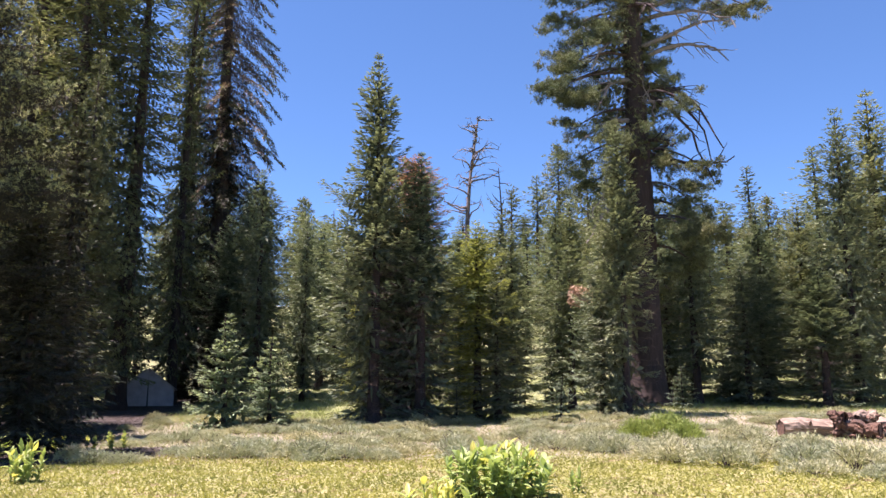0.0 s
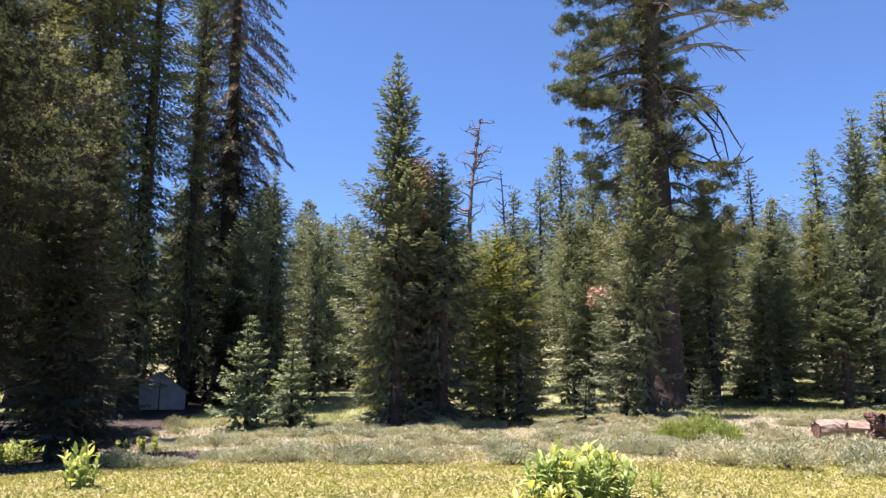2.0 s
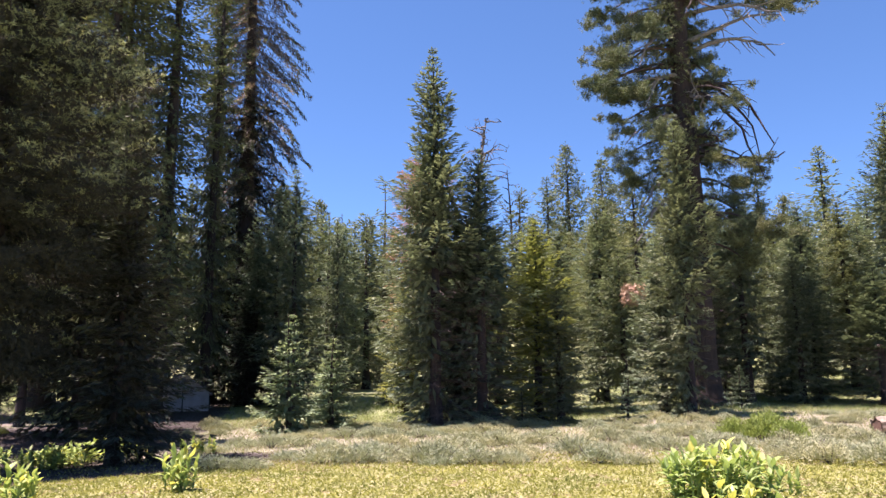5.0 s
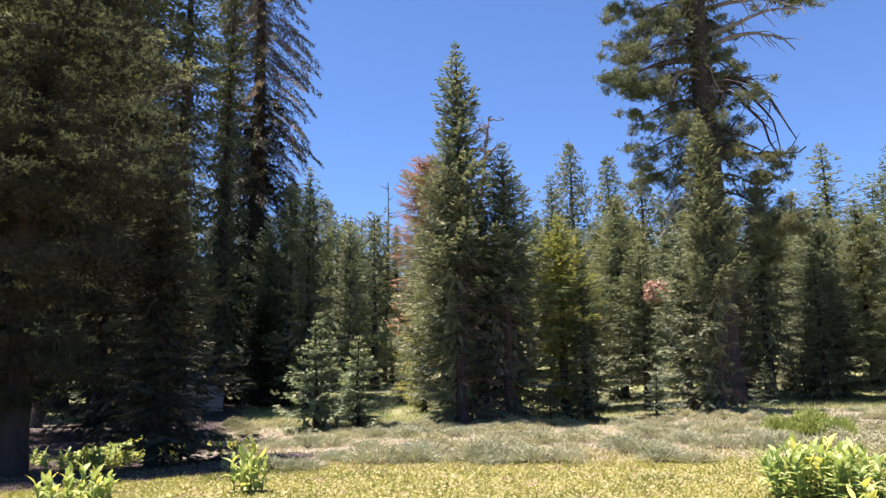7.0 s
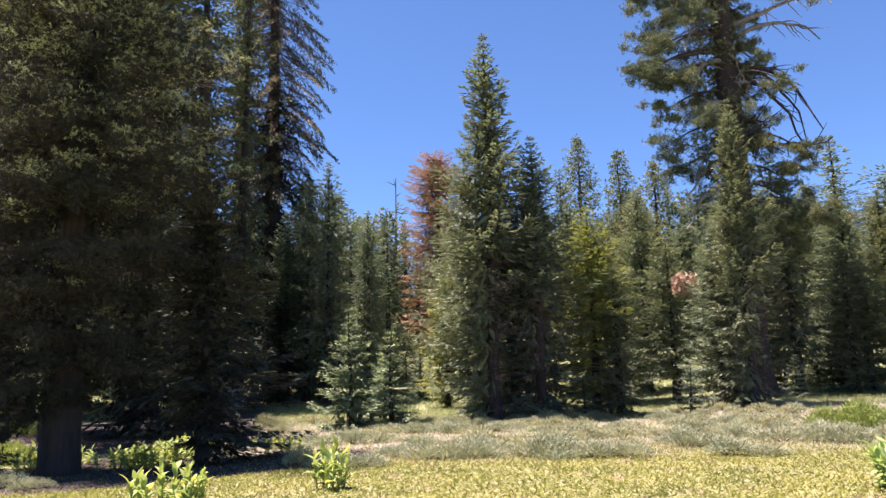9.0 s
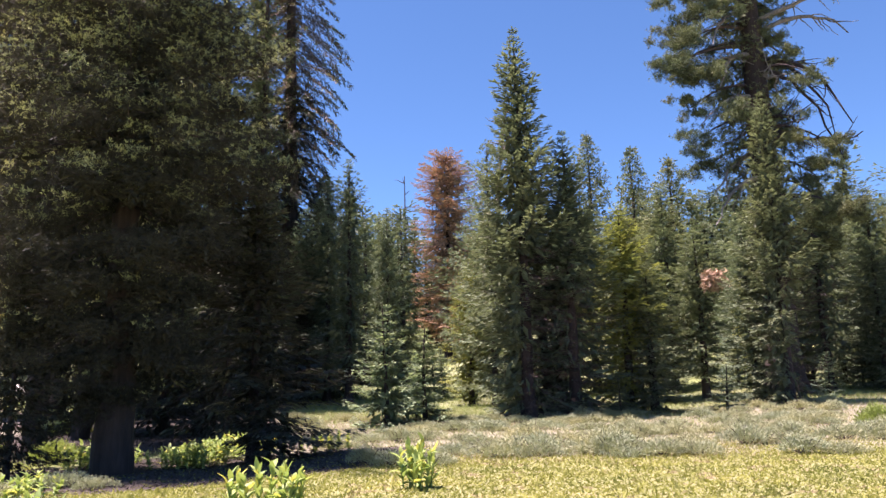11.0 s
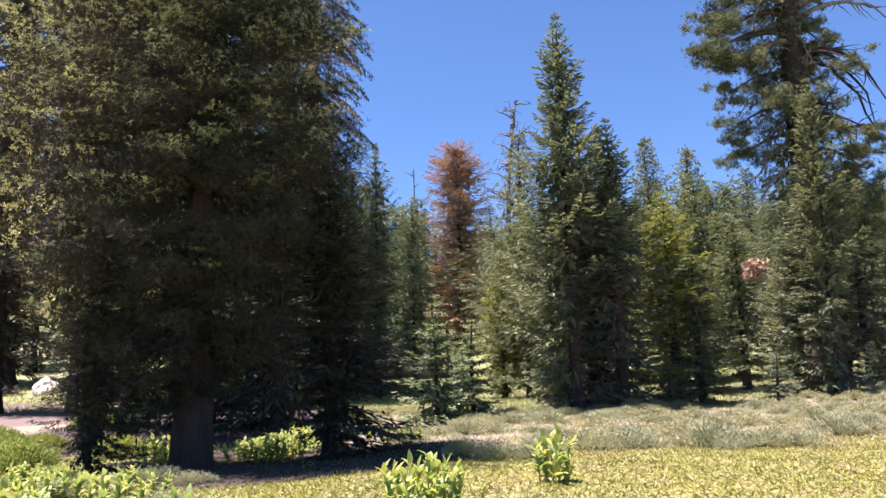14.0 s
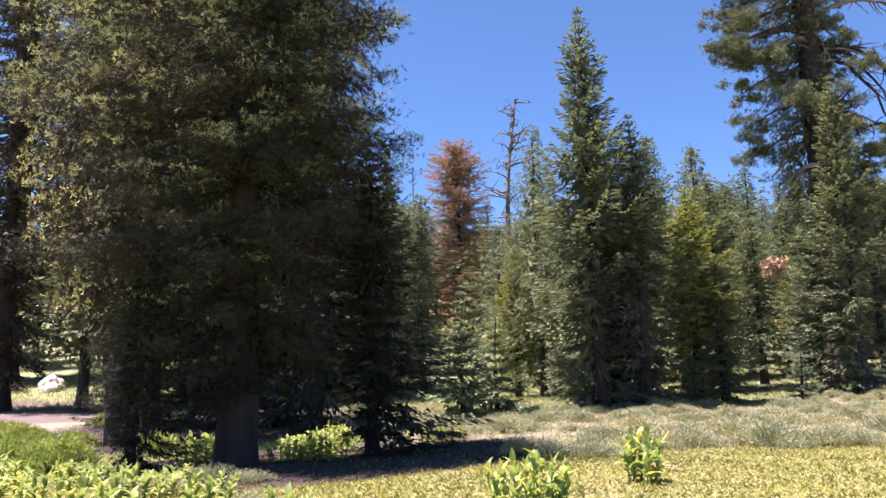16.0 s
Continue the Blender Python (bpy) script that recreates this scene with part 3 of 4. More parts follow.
fir(22.5, 54.0, 13.5, 2.8, FIR_BROAD, None, "green fir on the slope behind dark firs", 33)
fir(26.5, 56.0, 14.0, 2.8, FIR_BROAD, FIR_PALE, "dark green fir on the slope behind dark firs", 133)
for i, (x, y, h, r, kind, nd) in enumerate([(-11.2, 62, 15, 2.0, 2, 0),
                                           (4.2, 47, 11.0, 2.3, 2, 1), (7.8, 52, 13.5, 2.5, 1, 1), (13.6, 52, 12.5, 2.6, 2, 0), (15.5, 47.5, 13.5, 2.6, 1, 3),
                                           (24, 58, 12.5, 2.7, 1, 1), (30, 60, 13, 2.8, 0, 0), (-13.5, 56, 17.5, 2.7, 2, 0), (-15.6, 60, 17, 2.6, 1, 0), (1.2, 56, 12.5, 2.9, 1, 1), (4.8, 62, 14.5, 3.0, 2, 0), (10.5, 62, 15, 3.0, 1, 1), (19, 66, 14, 3.1, 2, 0), (23, 72, 16, 3.2, 1, 1), (29, 70, 13, 3.0, 2, 3), (-2.8, 70, 14, 3.0, 1, 0), (-12.6, 78, 17, 2.4, 1, 1), (-5.2, 52, 9.5, 1.8, 1, 2), (34, 62, 20, 3.2, 1, 0)]):
    fir(x, y, h, r, FIR_HIGH if i % 3 == 1 or (0 < x < 12 and y < 55) else FIR_MID, (None, FIR_PALE, FIR_YELLOW, FIR_SHADE)[nd if x < 14 else 0], "green conifer in the second row of the wood", i * 47)

# a fir with one dead rust-red bough
rusty = fir(7.5, 45.4, 9.6, 2.3, FIR_HIGH, FIR_PALE, "green fir with one dead rust-red bough", 60)
r6 = np.random.default_rng(8)
hp = Heap()
p = np.clip(r6.normal(0, 1, (900, 3)), -1.6, 1.6) * np.array([0.34, 0.26, 0.28]) + np.array([0.30, -1.9, 6.35])
hp.add(blades(p, r6.normal(0, 1, (900, 3)), 0.30, 0.085, r6))
bough = shared("dead_bough", hp.mesh("dead_bough", [RUST]), rusty, rusty.matrix_world.inverted() @ Matrix.Translation((7.5, 45.4, gz(7.5, 45.4))))
tagged(bough, "dead rust-red bough")

# two young firs at the sagebrush's edge
for x, y, h, r, crown, a in ((-9.35, 33.6, 5.0, 1.6, YOUNG_A, 0), (-7.85, 35.6, 4.1, 1.55, YOUNG_B, 80), (-8.3, 37.6, 3.0, 1.2, YOUNG_B, 200)):
    stand("young_fir", x, y, h / 5.0, r / 1.45, a, YOUNG_TRUNK, crown, "small light green young fir on the meadow", "young firs")
for x, y, h, r, a in ((13.2, 43, 2.4, 1.0, 30), (5.6, 37.2, 2.2, 1.0, 140), (0.6, 36.4, 1.8, 0.9, 250), (3.6, 45, 3.2, 1.1, 10)):
    stand("young_fir", x, y, h / 5.0, r / 1.45, a, YOUNG_TRUNK, YOUNG_B, "small green young fir among larger trees", "young firs", FIR)

r8 = np.random.default_rng(41)
for i in range(26):
    y = r8.uniform(46, 62)
    x = r8.uniform(0.02, 0.50) * y if i % 4 else r8.uniform(-7.5, -1.0)
    stand("young_fir", x, y, r8.uniform(2.2, 4.6) / 5.0, r8.uniform(0.9, 1.5) / 1.45, i * 71, YOUNG_TRUNK, (YOUNG_A, YOUNG_B)[i % 2], "small green young fir among larger trees", "young firs", (FIR, FIR_PALE)[i % 2])

# the slender pine beside the tall fir
stand("pine_tree", -3.8, 50.5, 16.9 / 16, 1.05, 30, PINE_TRUNK, PINE_CROWN, "slender grey-green pine with a bare lower trunk", "pines", PINE_PALE)

# the near group that darkens the meadow's edge
NEAR_TRUNK = trunk_mesh(rng, 20, 0.43, 16, 0.25, 1.12, BARK_RED)


def near_side(az, s):
    """The broad pine's reach: wide at the top and towards the open meadow's far end, drawn in below."""
    a = math.degrees(az) % 360
    if 60 < a < 160:
        return 0.12 if s < 0.3 else 0.19
    if a <= 60 or a > 305:
        jut = 0.16 * smooth(0.46, 0.49, s) * smooth(0.55, 0.53, s)
        return float(np.interp(s, (0, 0.05, 0.14, 0.3, 0.42, 0.51, 0.57, 1.0), (0.16, 0.24, 0.52, 0.76, 0.80, 0.74, 0.60, 0.55)) + jut) * (0.85 if a > 305 else 0.9 if a > 20 else 1.0)
    if a > 228:
        return np.interp(s, (0, 0.06, 0.15, 0.4, 0.65, 0.8), (0.17, 0.27, 0.46, 0.66, 0.90, 1.0)) * (1 + 0.20 * math.sin(7 * az + 37 * s))
    return np.interp(s, (0, 0.1, 0.3, 0.48, 0.6, 0.9), (0.30, 0.50, 0.86, 0.95, 0.78, 0.55)) * (1 + 0.22 * math.sin(7 * az + 37 * s))


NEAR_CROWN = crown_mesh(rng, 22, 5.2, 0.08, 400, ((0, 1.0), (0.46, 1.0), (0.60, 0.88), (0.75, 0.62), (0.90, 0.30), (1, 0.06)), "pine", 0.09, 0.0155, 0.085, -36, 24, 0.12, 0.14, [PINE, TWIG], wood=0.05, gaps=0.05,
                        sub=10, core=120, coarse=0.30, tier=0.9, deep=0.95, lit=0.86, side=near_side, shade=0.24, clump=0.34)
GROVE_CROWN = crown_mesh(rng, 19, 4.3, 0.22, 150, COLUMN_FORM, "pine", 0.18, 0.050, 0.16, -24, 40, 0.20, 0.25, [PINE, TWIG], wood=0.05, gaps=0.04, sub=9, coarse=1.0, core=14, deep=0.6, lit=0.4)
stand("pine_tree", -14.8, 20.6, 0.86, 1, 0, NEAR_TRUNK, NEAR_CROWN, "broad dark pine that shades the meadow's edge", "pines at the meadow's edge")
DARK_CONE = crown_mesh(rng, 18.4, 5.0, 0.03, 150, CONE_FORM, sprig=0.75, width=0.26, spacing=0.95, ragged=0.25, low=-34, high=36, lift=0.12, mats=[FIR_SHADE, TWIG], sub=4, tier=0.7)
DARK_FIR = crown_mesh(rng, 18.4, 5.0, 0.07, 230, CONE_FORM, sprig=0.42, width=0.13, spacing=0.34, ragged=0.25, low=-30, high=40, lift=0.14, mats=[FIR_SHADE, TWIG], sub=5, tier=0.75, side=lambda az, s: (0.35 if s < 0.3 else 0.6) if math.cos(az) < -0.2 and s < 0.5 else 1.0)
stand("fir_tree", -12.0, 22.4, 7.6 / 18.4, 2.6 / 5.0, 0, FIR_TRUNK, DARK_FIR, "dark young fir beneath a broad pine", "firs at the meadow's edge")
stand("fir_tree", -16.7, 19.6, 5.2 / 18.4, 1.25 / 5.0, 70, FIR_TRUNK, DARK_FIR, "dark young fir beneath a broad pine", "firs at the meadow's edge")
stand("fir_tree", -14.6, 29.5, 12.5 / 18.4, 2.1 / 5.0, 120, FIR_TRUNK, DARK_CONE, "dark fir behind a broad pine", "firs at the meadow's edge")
# Dark firs added to fill the grove's deep shade.
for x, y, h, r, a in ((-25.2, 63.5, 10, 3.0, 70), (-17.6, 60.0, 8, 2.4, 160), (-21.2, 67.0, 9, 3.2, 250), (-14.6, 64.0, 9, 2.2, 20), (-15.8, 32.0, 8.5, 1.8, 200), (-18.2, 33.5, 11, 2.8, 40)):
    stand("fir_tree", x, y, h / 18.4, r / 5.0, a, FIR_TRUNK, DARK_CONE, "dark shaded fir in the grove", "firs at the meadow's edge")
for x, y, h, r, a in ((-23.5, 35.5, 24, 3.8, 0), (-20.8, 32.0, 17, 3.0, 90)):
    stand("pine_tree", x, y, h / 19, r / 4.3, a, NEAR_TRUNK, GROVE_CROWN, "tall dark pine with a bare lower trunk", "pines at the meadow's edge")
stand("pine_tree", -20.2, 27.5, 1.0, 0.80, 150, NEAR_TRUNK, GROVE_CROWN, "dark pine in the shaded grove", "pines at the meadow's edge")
TALL_TRUNK = trunk_mesh(rng, 40, 0.75, 12, 0.5, 1.4, BARK_RED, 0.04)
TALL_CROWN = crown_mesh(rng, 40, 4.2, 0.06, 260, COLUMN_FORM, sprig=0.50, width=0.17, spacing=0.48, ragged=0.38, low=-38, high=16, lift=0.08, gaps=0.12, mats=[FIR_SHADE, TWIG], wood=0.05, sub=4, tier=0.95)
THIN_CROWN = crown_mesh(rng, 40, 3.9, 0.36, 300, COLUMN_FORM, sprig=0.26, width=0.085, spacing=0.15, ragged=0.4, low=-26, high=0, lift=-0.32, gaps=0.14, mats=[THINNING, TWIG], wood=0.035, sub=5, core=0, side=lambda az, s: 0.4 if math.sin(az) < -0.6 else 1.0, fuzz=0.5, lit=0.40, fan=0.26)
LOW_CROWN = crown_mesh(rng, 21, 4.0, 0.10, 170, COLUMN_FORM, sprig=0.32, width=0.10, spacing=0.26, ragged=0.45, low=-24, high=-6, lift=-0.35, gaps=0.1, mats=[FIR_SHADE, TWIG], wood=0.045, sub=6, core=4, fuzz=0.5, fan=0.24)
HIGH = "tall dark conifer in the shaded grove"
# The last conifer in this list is added to cast shade on the tent.
for x, y, h, r, a, crown, lab in ((-19.5, 66, 52, 4.6, 0, THIN_CROWN, "tall dying conifer with brown thinning needles"),
                                  (-23.0, 68, 40, 3.6, 60, TALL_CROWN, HIGH), (-17.6, 71, 20, 3.8, 140, TALL_CROWN, HIGH), (-20.2, 58, 40, 2.2, 90, TALL_CROWN, HIGH),
                                  (-21.7, 52, 38, 3.4, 200, TALL_CROWN, HIGH), (-24.9, 50, 38, 3.8, 250, TALL_CROWN, HIGH), (-30, 54, 38, 4.4, 20, TALL_CROWN, HIGH),
                                  (-34.6, 47, 34, 2.9, 310, TALL_CROWN, HIGH), (-43, 63, 38, 4.6, 170, TALL_CROWN, HIGH), (-36, 66, 40, 4.6, 100, TALL_CROWN, HIGH), (-26.8, 57.5, 36, 4.6, 330, TALL_CROWN, HIGH)):
    t = stand("conifer_tree", x, y, h / 40, r / 4.2, a, TALL_TRUNK, crown, lab, "tall conifers of the grove", PINE_OLD if crown is TALL_CROWN and x > -31 else None)
    if crown is THIN_CROWN:
        tagged(shared("lower_crown", LOW_CROWN, t), "dark green drooping lower limbs")
for x, y, h, r, a, nd in ((-25.2, 42.5, 17, 2.4, 160, FIR_SHADE), (-17.6, 62, 15, 2.8, 15, FIR), (-30, 47, 20, 3.2, 70, FIR_PALE), (-16.2, 66, 13, 2.8, 215, FIR)):
    stand("conifer_tree", x, y, h / 18.4, r / 3.3, a, FIR_TRUNK, FIR_HIGH if x < -20 else FIR_BROAD, "green conifer at the grove's edge", "tall conifers of the grove", nd)

stand("pine_tree", -22.0, 46.5, 22.8 / 16, 2.9 / 2.6, 30, PINE_TRUNK, PINE_CROWN, "sunlit olive-green pine at the grove's edge", "pines at the meadow's edge", PINE_OLD)

for i, (x, y, h) in enumerate(((-46, 73, 17), (-41, 79, 19), (-51, 78, 21), (-56, 86, 20), (-49, 90, 22), (-43, 93, 20), (-60, 80, 22), (-37, 88, 20), (-65, 95, 24), (-54, 72, 18), (-34, 96, 22), (-46, 104, 24), (-58, 102, 24))):
    stand("conifer_tree", x, y, h / 20, (3.2 + 0.3 * (i % 3)) / 2.9, i * 61, FAR_TRUNK, FAR[i % 2], "green conifer on the slope behind a dirt road", "far wood", (FIR, FIR_PALE, FIR_SHADE)[i % 3])

# ---- the old pine with dead limbs ----
OLD_X, OLD_Y = 12.0, 45.5


def old_side(az, s):
    c = math.cos(az)
    if math.sin(az) < -0.62:
        return 0.26
    return 0.88 if c < -0.5 else 0.75 if c < 0.2 else 0.62


def build_old_pine():
    t = empty("old_pine", Matrix.Translation((OLD_X, OLD_Y, gz(OLD_X, OLD_Y) - 0.1)))
    tagged(t, "huge old pine with ragged foliage and dead drooping limbs", "tree")
    shared("trunk", trunk_mesh(rng, 46, 0.84, 16, 0.3, 1.7, BARK_RED, 0.1), t)
    shared("crown", crown_mesh(rng, 38, 4.4, 0.27, 260, ((0, 0.75), (0.1, 0.8), (0.25, 1.0), (0.45, 0.85), (0.8, 0.85), (1, 0.3)), "pine", 0.15, 0.026, 0.11, -42, -20, 0.24, 0.32, [PINE_OLD, TWIG], wood=0.07, gaps=0.08, sub=14, pad=0.14, side=old_side, core=26, coarse=0.7, deep=0.8, lit=0.5), t)
    r2 = np.random.default_rng(5)
    for cx, cz, rad in ((-5.0, 18.9, 1.2), (-3.9, 20.4, 1.3), (-3.4, 17.0, 1.1), (-3.6, 23.4, 1.5), (-3.0, 25.6, 1.6), (-3.4, 14.8, 1.2), (-2.2, 22.0, 1.3), (-4.2, 24.4, 1.0), (2.0, 20.0, 1.1), (1.7, 16.8, 1.2), (6.4, 25.3, 1.2), (7.5, 24.7, 0.9), (5.2, 26.1, 1.2), (2.4, 13.8, 1.3), (1.6, 23.5, 1.2), (-4.6, 21.6, 1.1), (-2.4, 19.0, 1.4), (-2.0, 15.8, 1.3), (-4.0, 26.5, 1.4), (2.6, 26.0, 1.5), (2.2, 18.2, 1.0), (-2.8, 21.2, 1.5), (-1.6, 24.4, 1.5), (-2.6, 13.4, 1.3), (-1.0, 18.0, 1.2), (1.2, 21.6, 1.2), (1.0, 15.2, 1.2), (-4.4, 19.4, 1.2), (-3.2, 18.6, 1.3), (0.6, 25.4, 1.4), (2.6, 12.4, 1.3), (3.4, 11.2, 1.3), (4.0, 9.9, 1.2), (2.3, 10.2, 1.4), (3.0, 8.4, 1.3), (1.6, 8.0, 1.4), (4.2, 14.2, 0.9), (1.9, 19.0, 1.0)):
        n = int(420 * rad * rad)
        cen = np.array([cx - 0.45 if cx < -2 else cx, r2.normal(-0.4, 0.9) if abs(cx) > 1.9 else r2.uniform(0.4, 1.6), cz])
        hp = Heap()
        lobes = cen + r2.normal(0, 0.52, (11, 3)) * rad * np.array([1.0, 1.0, 0.6])
        p = lobes[r2.integers(0, 11, n)] + r2.normal(0, 0.17, (n, 3)) * rad * np.array([1.0, 1.0, 0.6])
        paler = r2.uniform(0, 1, n) < 0.4
        for mat, pick in ((0, ~paler), (2, paler)):
            hp.add(tufts(p[pick], (p - cen)[pick] + np.array([0, 0, 0.5]) + r2.normal(0, 0.3, (pick.sum(), 3)), 0.14, 0.024, 15, r2), mat)
        k = np.linspace(0, 1, 7)
        foot = np.array([0, 0, cz + 0.35 * abs(cx)])
        line = foot[None] * (1 - k)[:, None] + cen[None] * k[:, None] + np.array([0, 0, 1.0])[None] * (0.5 * np.sin(k * np.pi))[:, None]
        limb = Heap()
        limb.add(tube(line, np.linspace(0.11, 0.03, 7), 5))
        limb = shared("limb", limb.mesh("limb", [TWIG]), t)
        tagged(shared("bough", hp.mesh("bough", [PINE_OLD, TWIG, OLD_TIP]), limb), "leafy green bough", kind="stuff")
    for h0, az, ln, climb, drop, fork, pale in ((19.8, -6, 5.2, 0.3, 4.6, 2, 0), (19.6, -14, 5.0, 0.2, 5.4, 2, 0), (19.0, -24, 3.8, 0.1, 5.2, 2, 0), (21.4, 4, 5.8, 2.6, 2.6, 3, 1), (22.2, -8, 6.4, 1.8, 0.4, 3, 1),
                                                (24.0, -12, 6.2, 1.2, 2.8, 3, 1), (15.4, -6, 5.2, -0.9, 0.6, 3, 0), (24.8, 4, 7.8, 1.8, 0.6, 3, 1), (19.4, 12, 3.4, 0.3, 0.6, 2, 0), (14.0, 172, 4.0, -0.6, 2.6, 2, 1),
                                                (12.5, 200, 3.6, -0.5, 2.4, 2, 1), (22.6, 205, 3.4, 0.2, 3.0, 2, 1), (20.0, 222, 3.0, 0.0, 2.8, 2, 1), (17.4, 210, 3.4, -0.2, 2.8, 2, 1), (15.6, 230, 2.6, -0.2, 2.4, 2, 0),
                                                (18.6, 300, 1.8, 0.0, 2.0, 2, 1), (25.0, 290, 2.0, 0.2, 2.2, 2, 0), (16.2, 330, 2.6, -0.2, 1.4, 2, 0)):
        hp = Heap()
        a = radians(az)
        out = np.array([math.cos(a), math.sin(a), 0])
        k = np.linspace(0, 1, 12)
        pts = out[None] * (ln * k ** 0.85)[:, None]
        pts[:, 2] = h0 + climb * np.sin(k * np.pi * 0.5) - drop * k ** 2.4
        pts += np.cumsum(r2.normal(0, 0.16, (12, 3)), 0) * k[:, None]
        hp.add(tube(pts, np.linspace(0.17, 0.035, 12), 6))
        for _ in range(fork * 3):
            j = r2.integers(3, 9)
            n = 6
            d = out * r2.uniform(0.3, 1.0) + r2.normal(0, 0.5, 3) + np.array([0, 0, -0.5 if drop > 2 else 0.15])
            q = pts[j][None] + np.linspace(0, r2.uniform(0.7, 2.0), n)[:, None] * unit(d)[None] + np.cumsum(r2.normal(0, 0.06, (n, 3)), 0)
            q[0] = pts[j]
            hp.add(tube(q, np.linspace(0.055, 0.014, n), 4))
        tagged(shared("dead_limb", hp.mesh("dead_limb", [BARK_PALE if pale else BARK]), t), "bare dead limb")


build_old_pine()
# ---- bare snags ----
def snag(x, y, h, r, limbs, label, crook=0.0, mat=None):
    t = empty("dead_tree", Matrix.Translation((x, y, gz(x, y) - 0.3)))
    tagged(t, label, "dead tree", "bare snags")
    r2 = np.random.default_rng(int(abs(x * 7) + y))
    k = np.linspace(0, 1, 12)
    pts = np.stack([crook * np.sin(k * 5) * k - 2.2 * crook * np.maximum(0, k - 0.72) / 0.28 * np.maximum(0, k - 0.6), 0 * k, k * h - 1.2 * crook * np.maximum(0, k - 0.9)], 1)
    hp = Heap()
    hp.add(tube(pts, r * (1 - 0.9 * k) + 0.03, 8))
    shared("trunk", hp.mesh("trunk", [mat or BARK_PALE], True), t)
    for _ in range(limbs):
        s = r2.uniform(0.45, 1.0)
        a = r2.uniform(0, 6.28)
        ln = r2.uniform(0.05, 0.16) * h * (1.3 - 0.7 * s)
        c = np.array([np.interp(s, k, pts[:, i]) for i in range(3)])
        n = 6
        q = c[None] + np.linspace(0, ln, n)[:, None] * np.array([math.cos(a), math.sin(a), r2.uniform(-0.2, 0.7)])[None] + np.cumsum(r2.normal(0, ln * 0.05, (n, 3)), 0)
        q[0] = c
        hp = Heap()
        hp.add(tube(q, np.linspace(r * 0.3, 0.03, n), 4))
        for _ in range(3 if abs(crook) > 1 else 0):
            j = r2.integers(2, 6)
            w = q[j][None] + np.linspace(0, ln * 0.4, 4)[:, None] * unit(r2.normal(0, 1, 3))[None] + np.cumsum(r2.normal(0, ln * 0.03, (4, 3)), 0)
            w[0] = q[j]
            hp.add(tube(w, np.linspace(r * 0.12, 0.025, 4), 3))
        shared("branch", hp.mesh("branch", [mat or BARK_PALE]), t)


snag(5.2, 150, 43.8, 0.75, 48, "bare grey dead tree with crooked limbs", -1.1, SNAG_WOOD)
snag(75.9, 170, 19.0, 0.75, 2, "broken grey dead trunk on the hillside", 0.0, BARK)
snag(-13.8, 158, 36.0, 0.40, 14, "thin bare dead tree on the skyline", 0.0, TWIG)
snag(-21.5, 150, 29.0, 0.40, 16, "thin bare dead tree on the skyline", 0.2, TWIG)
snag(11.8, 150, 30.0, 0.4, 22, "thin bare dead tree on the skyline", 0.3, TWIG)


# ---- far wood ----
def far_tree(x, y, top, width, kind, needles, label="distant green conifer on the hillside", turn=None):
    h = top - gz(x, y)
    return stand("conifer_tree", x, y, h / 20, width / 2.9, (x * 37 + y * 11) % 360 if turn is None else turn, FAR_TRUNK, FAR[kind], label, "far wood", needles, 0.3)


RED_CROWN = crown_mesh(rng, 20, 2.6, 0.10, 270, ((0, 0.6), (0.12, 1.0), (0.5, 0.95), (0.8, 0.72), (0.93, 0.6), (1, 0.35)), sprig=0.24, width=0.08, spacing=0.17, ragged=0.32, sub=5, low=-26, high=20, mats=[RUST, TWIG], gaps=0.04, core=10)
h_red = 45.2 - gz(-5.36, 140)
stand("conifer_tree", -5.36, 140, h_red / 20, 6.8 / 2.6, 40, FAR_TRUNK, RED_CROWN, "dead conifer with rust-red needles", "far wood")
far_tree(23.2, 150, 52.0, 5.6, 2, None)
far_tree(17.5, 140, 42.5, 5.0, 0, FIR)
far_tree(84.9, 170, 58.0, 8.2, 0, FIR_PALE)
far_tree(61.4, 150, 47.3, 6.4, 1, PINE_OLD)
far_tree(14.7, 160, 45.3, 4.6, 3, PINE_OLD)
far_tree(20.4, 90, 28.5, 3.8, 2, PINE_OLD)
far_tree(21.8, 112, 36.9, 4.4, 2, PINE_OLD)
far_tree(-18.5, 100, 27.6, 4.0, 2, PINE_OLD)
far_tree(52, 150, 42.5, 7.5, 0, FIR)
for x, y, top in ((-11.6, 150, 35.5), (-13.8, 153, 37), (-9.6, 156, 34), (-7.6, 160, 34), (-16.0, 150, 36.5), (-4.0, 158, 34), (-12.6, 168, 39)):
    far_tree(x, y, top, 4.6, int(y) % 2, FIR_PALE if int(y) % 3 else PINE_OLD)
far_tree(95, 165, 49.0, 7.5, 3, FIR)
for x, y, h in ((-14, 88, 19), (-17.5, 95, 21), (-21, 90, 22), (-12.5, 104, 22), (-24, 104, 25), (-28, 98, 26), (-18, 118, 24), (-32, 110, 27), (-2, 96, 17), (2, 104, 18), (-1, 165, 24), (-3.2, 84, 16), (0, 82, 15), (5, 78, 15), (8, 88, 15), (13, 80, 14), (16, 92, 14), (22, 84, 14), (27, 92, 14), (32, 80, 14), (37, 90, 15), (43, 86, 15), (-11.6, 112, 8), (-13.5, 97, 21), (-11.3, 90, 20.5), (-15.2, 85, 19), (48, 100, 16), (11, 100, 16), (25, 106, 16), (36, 108, 16), (50, 112, 18), (58, 118, 19), (66, 122, 20), (44, 104, 17), (74, 128, 21), (39, 98, 17), (80, 140, 22)):
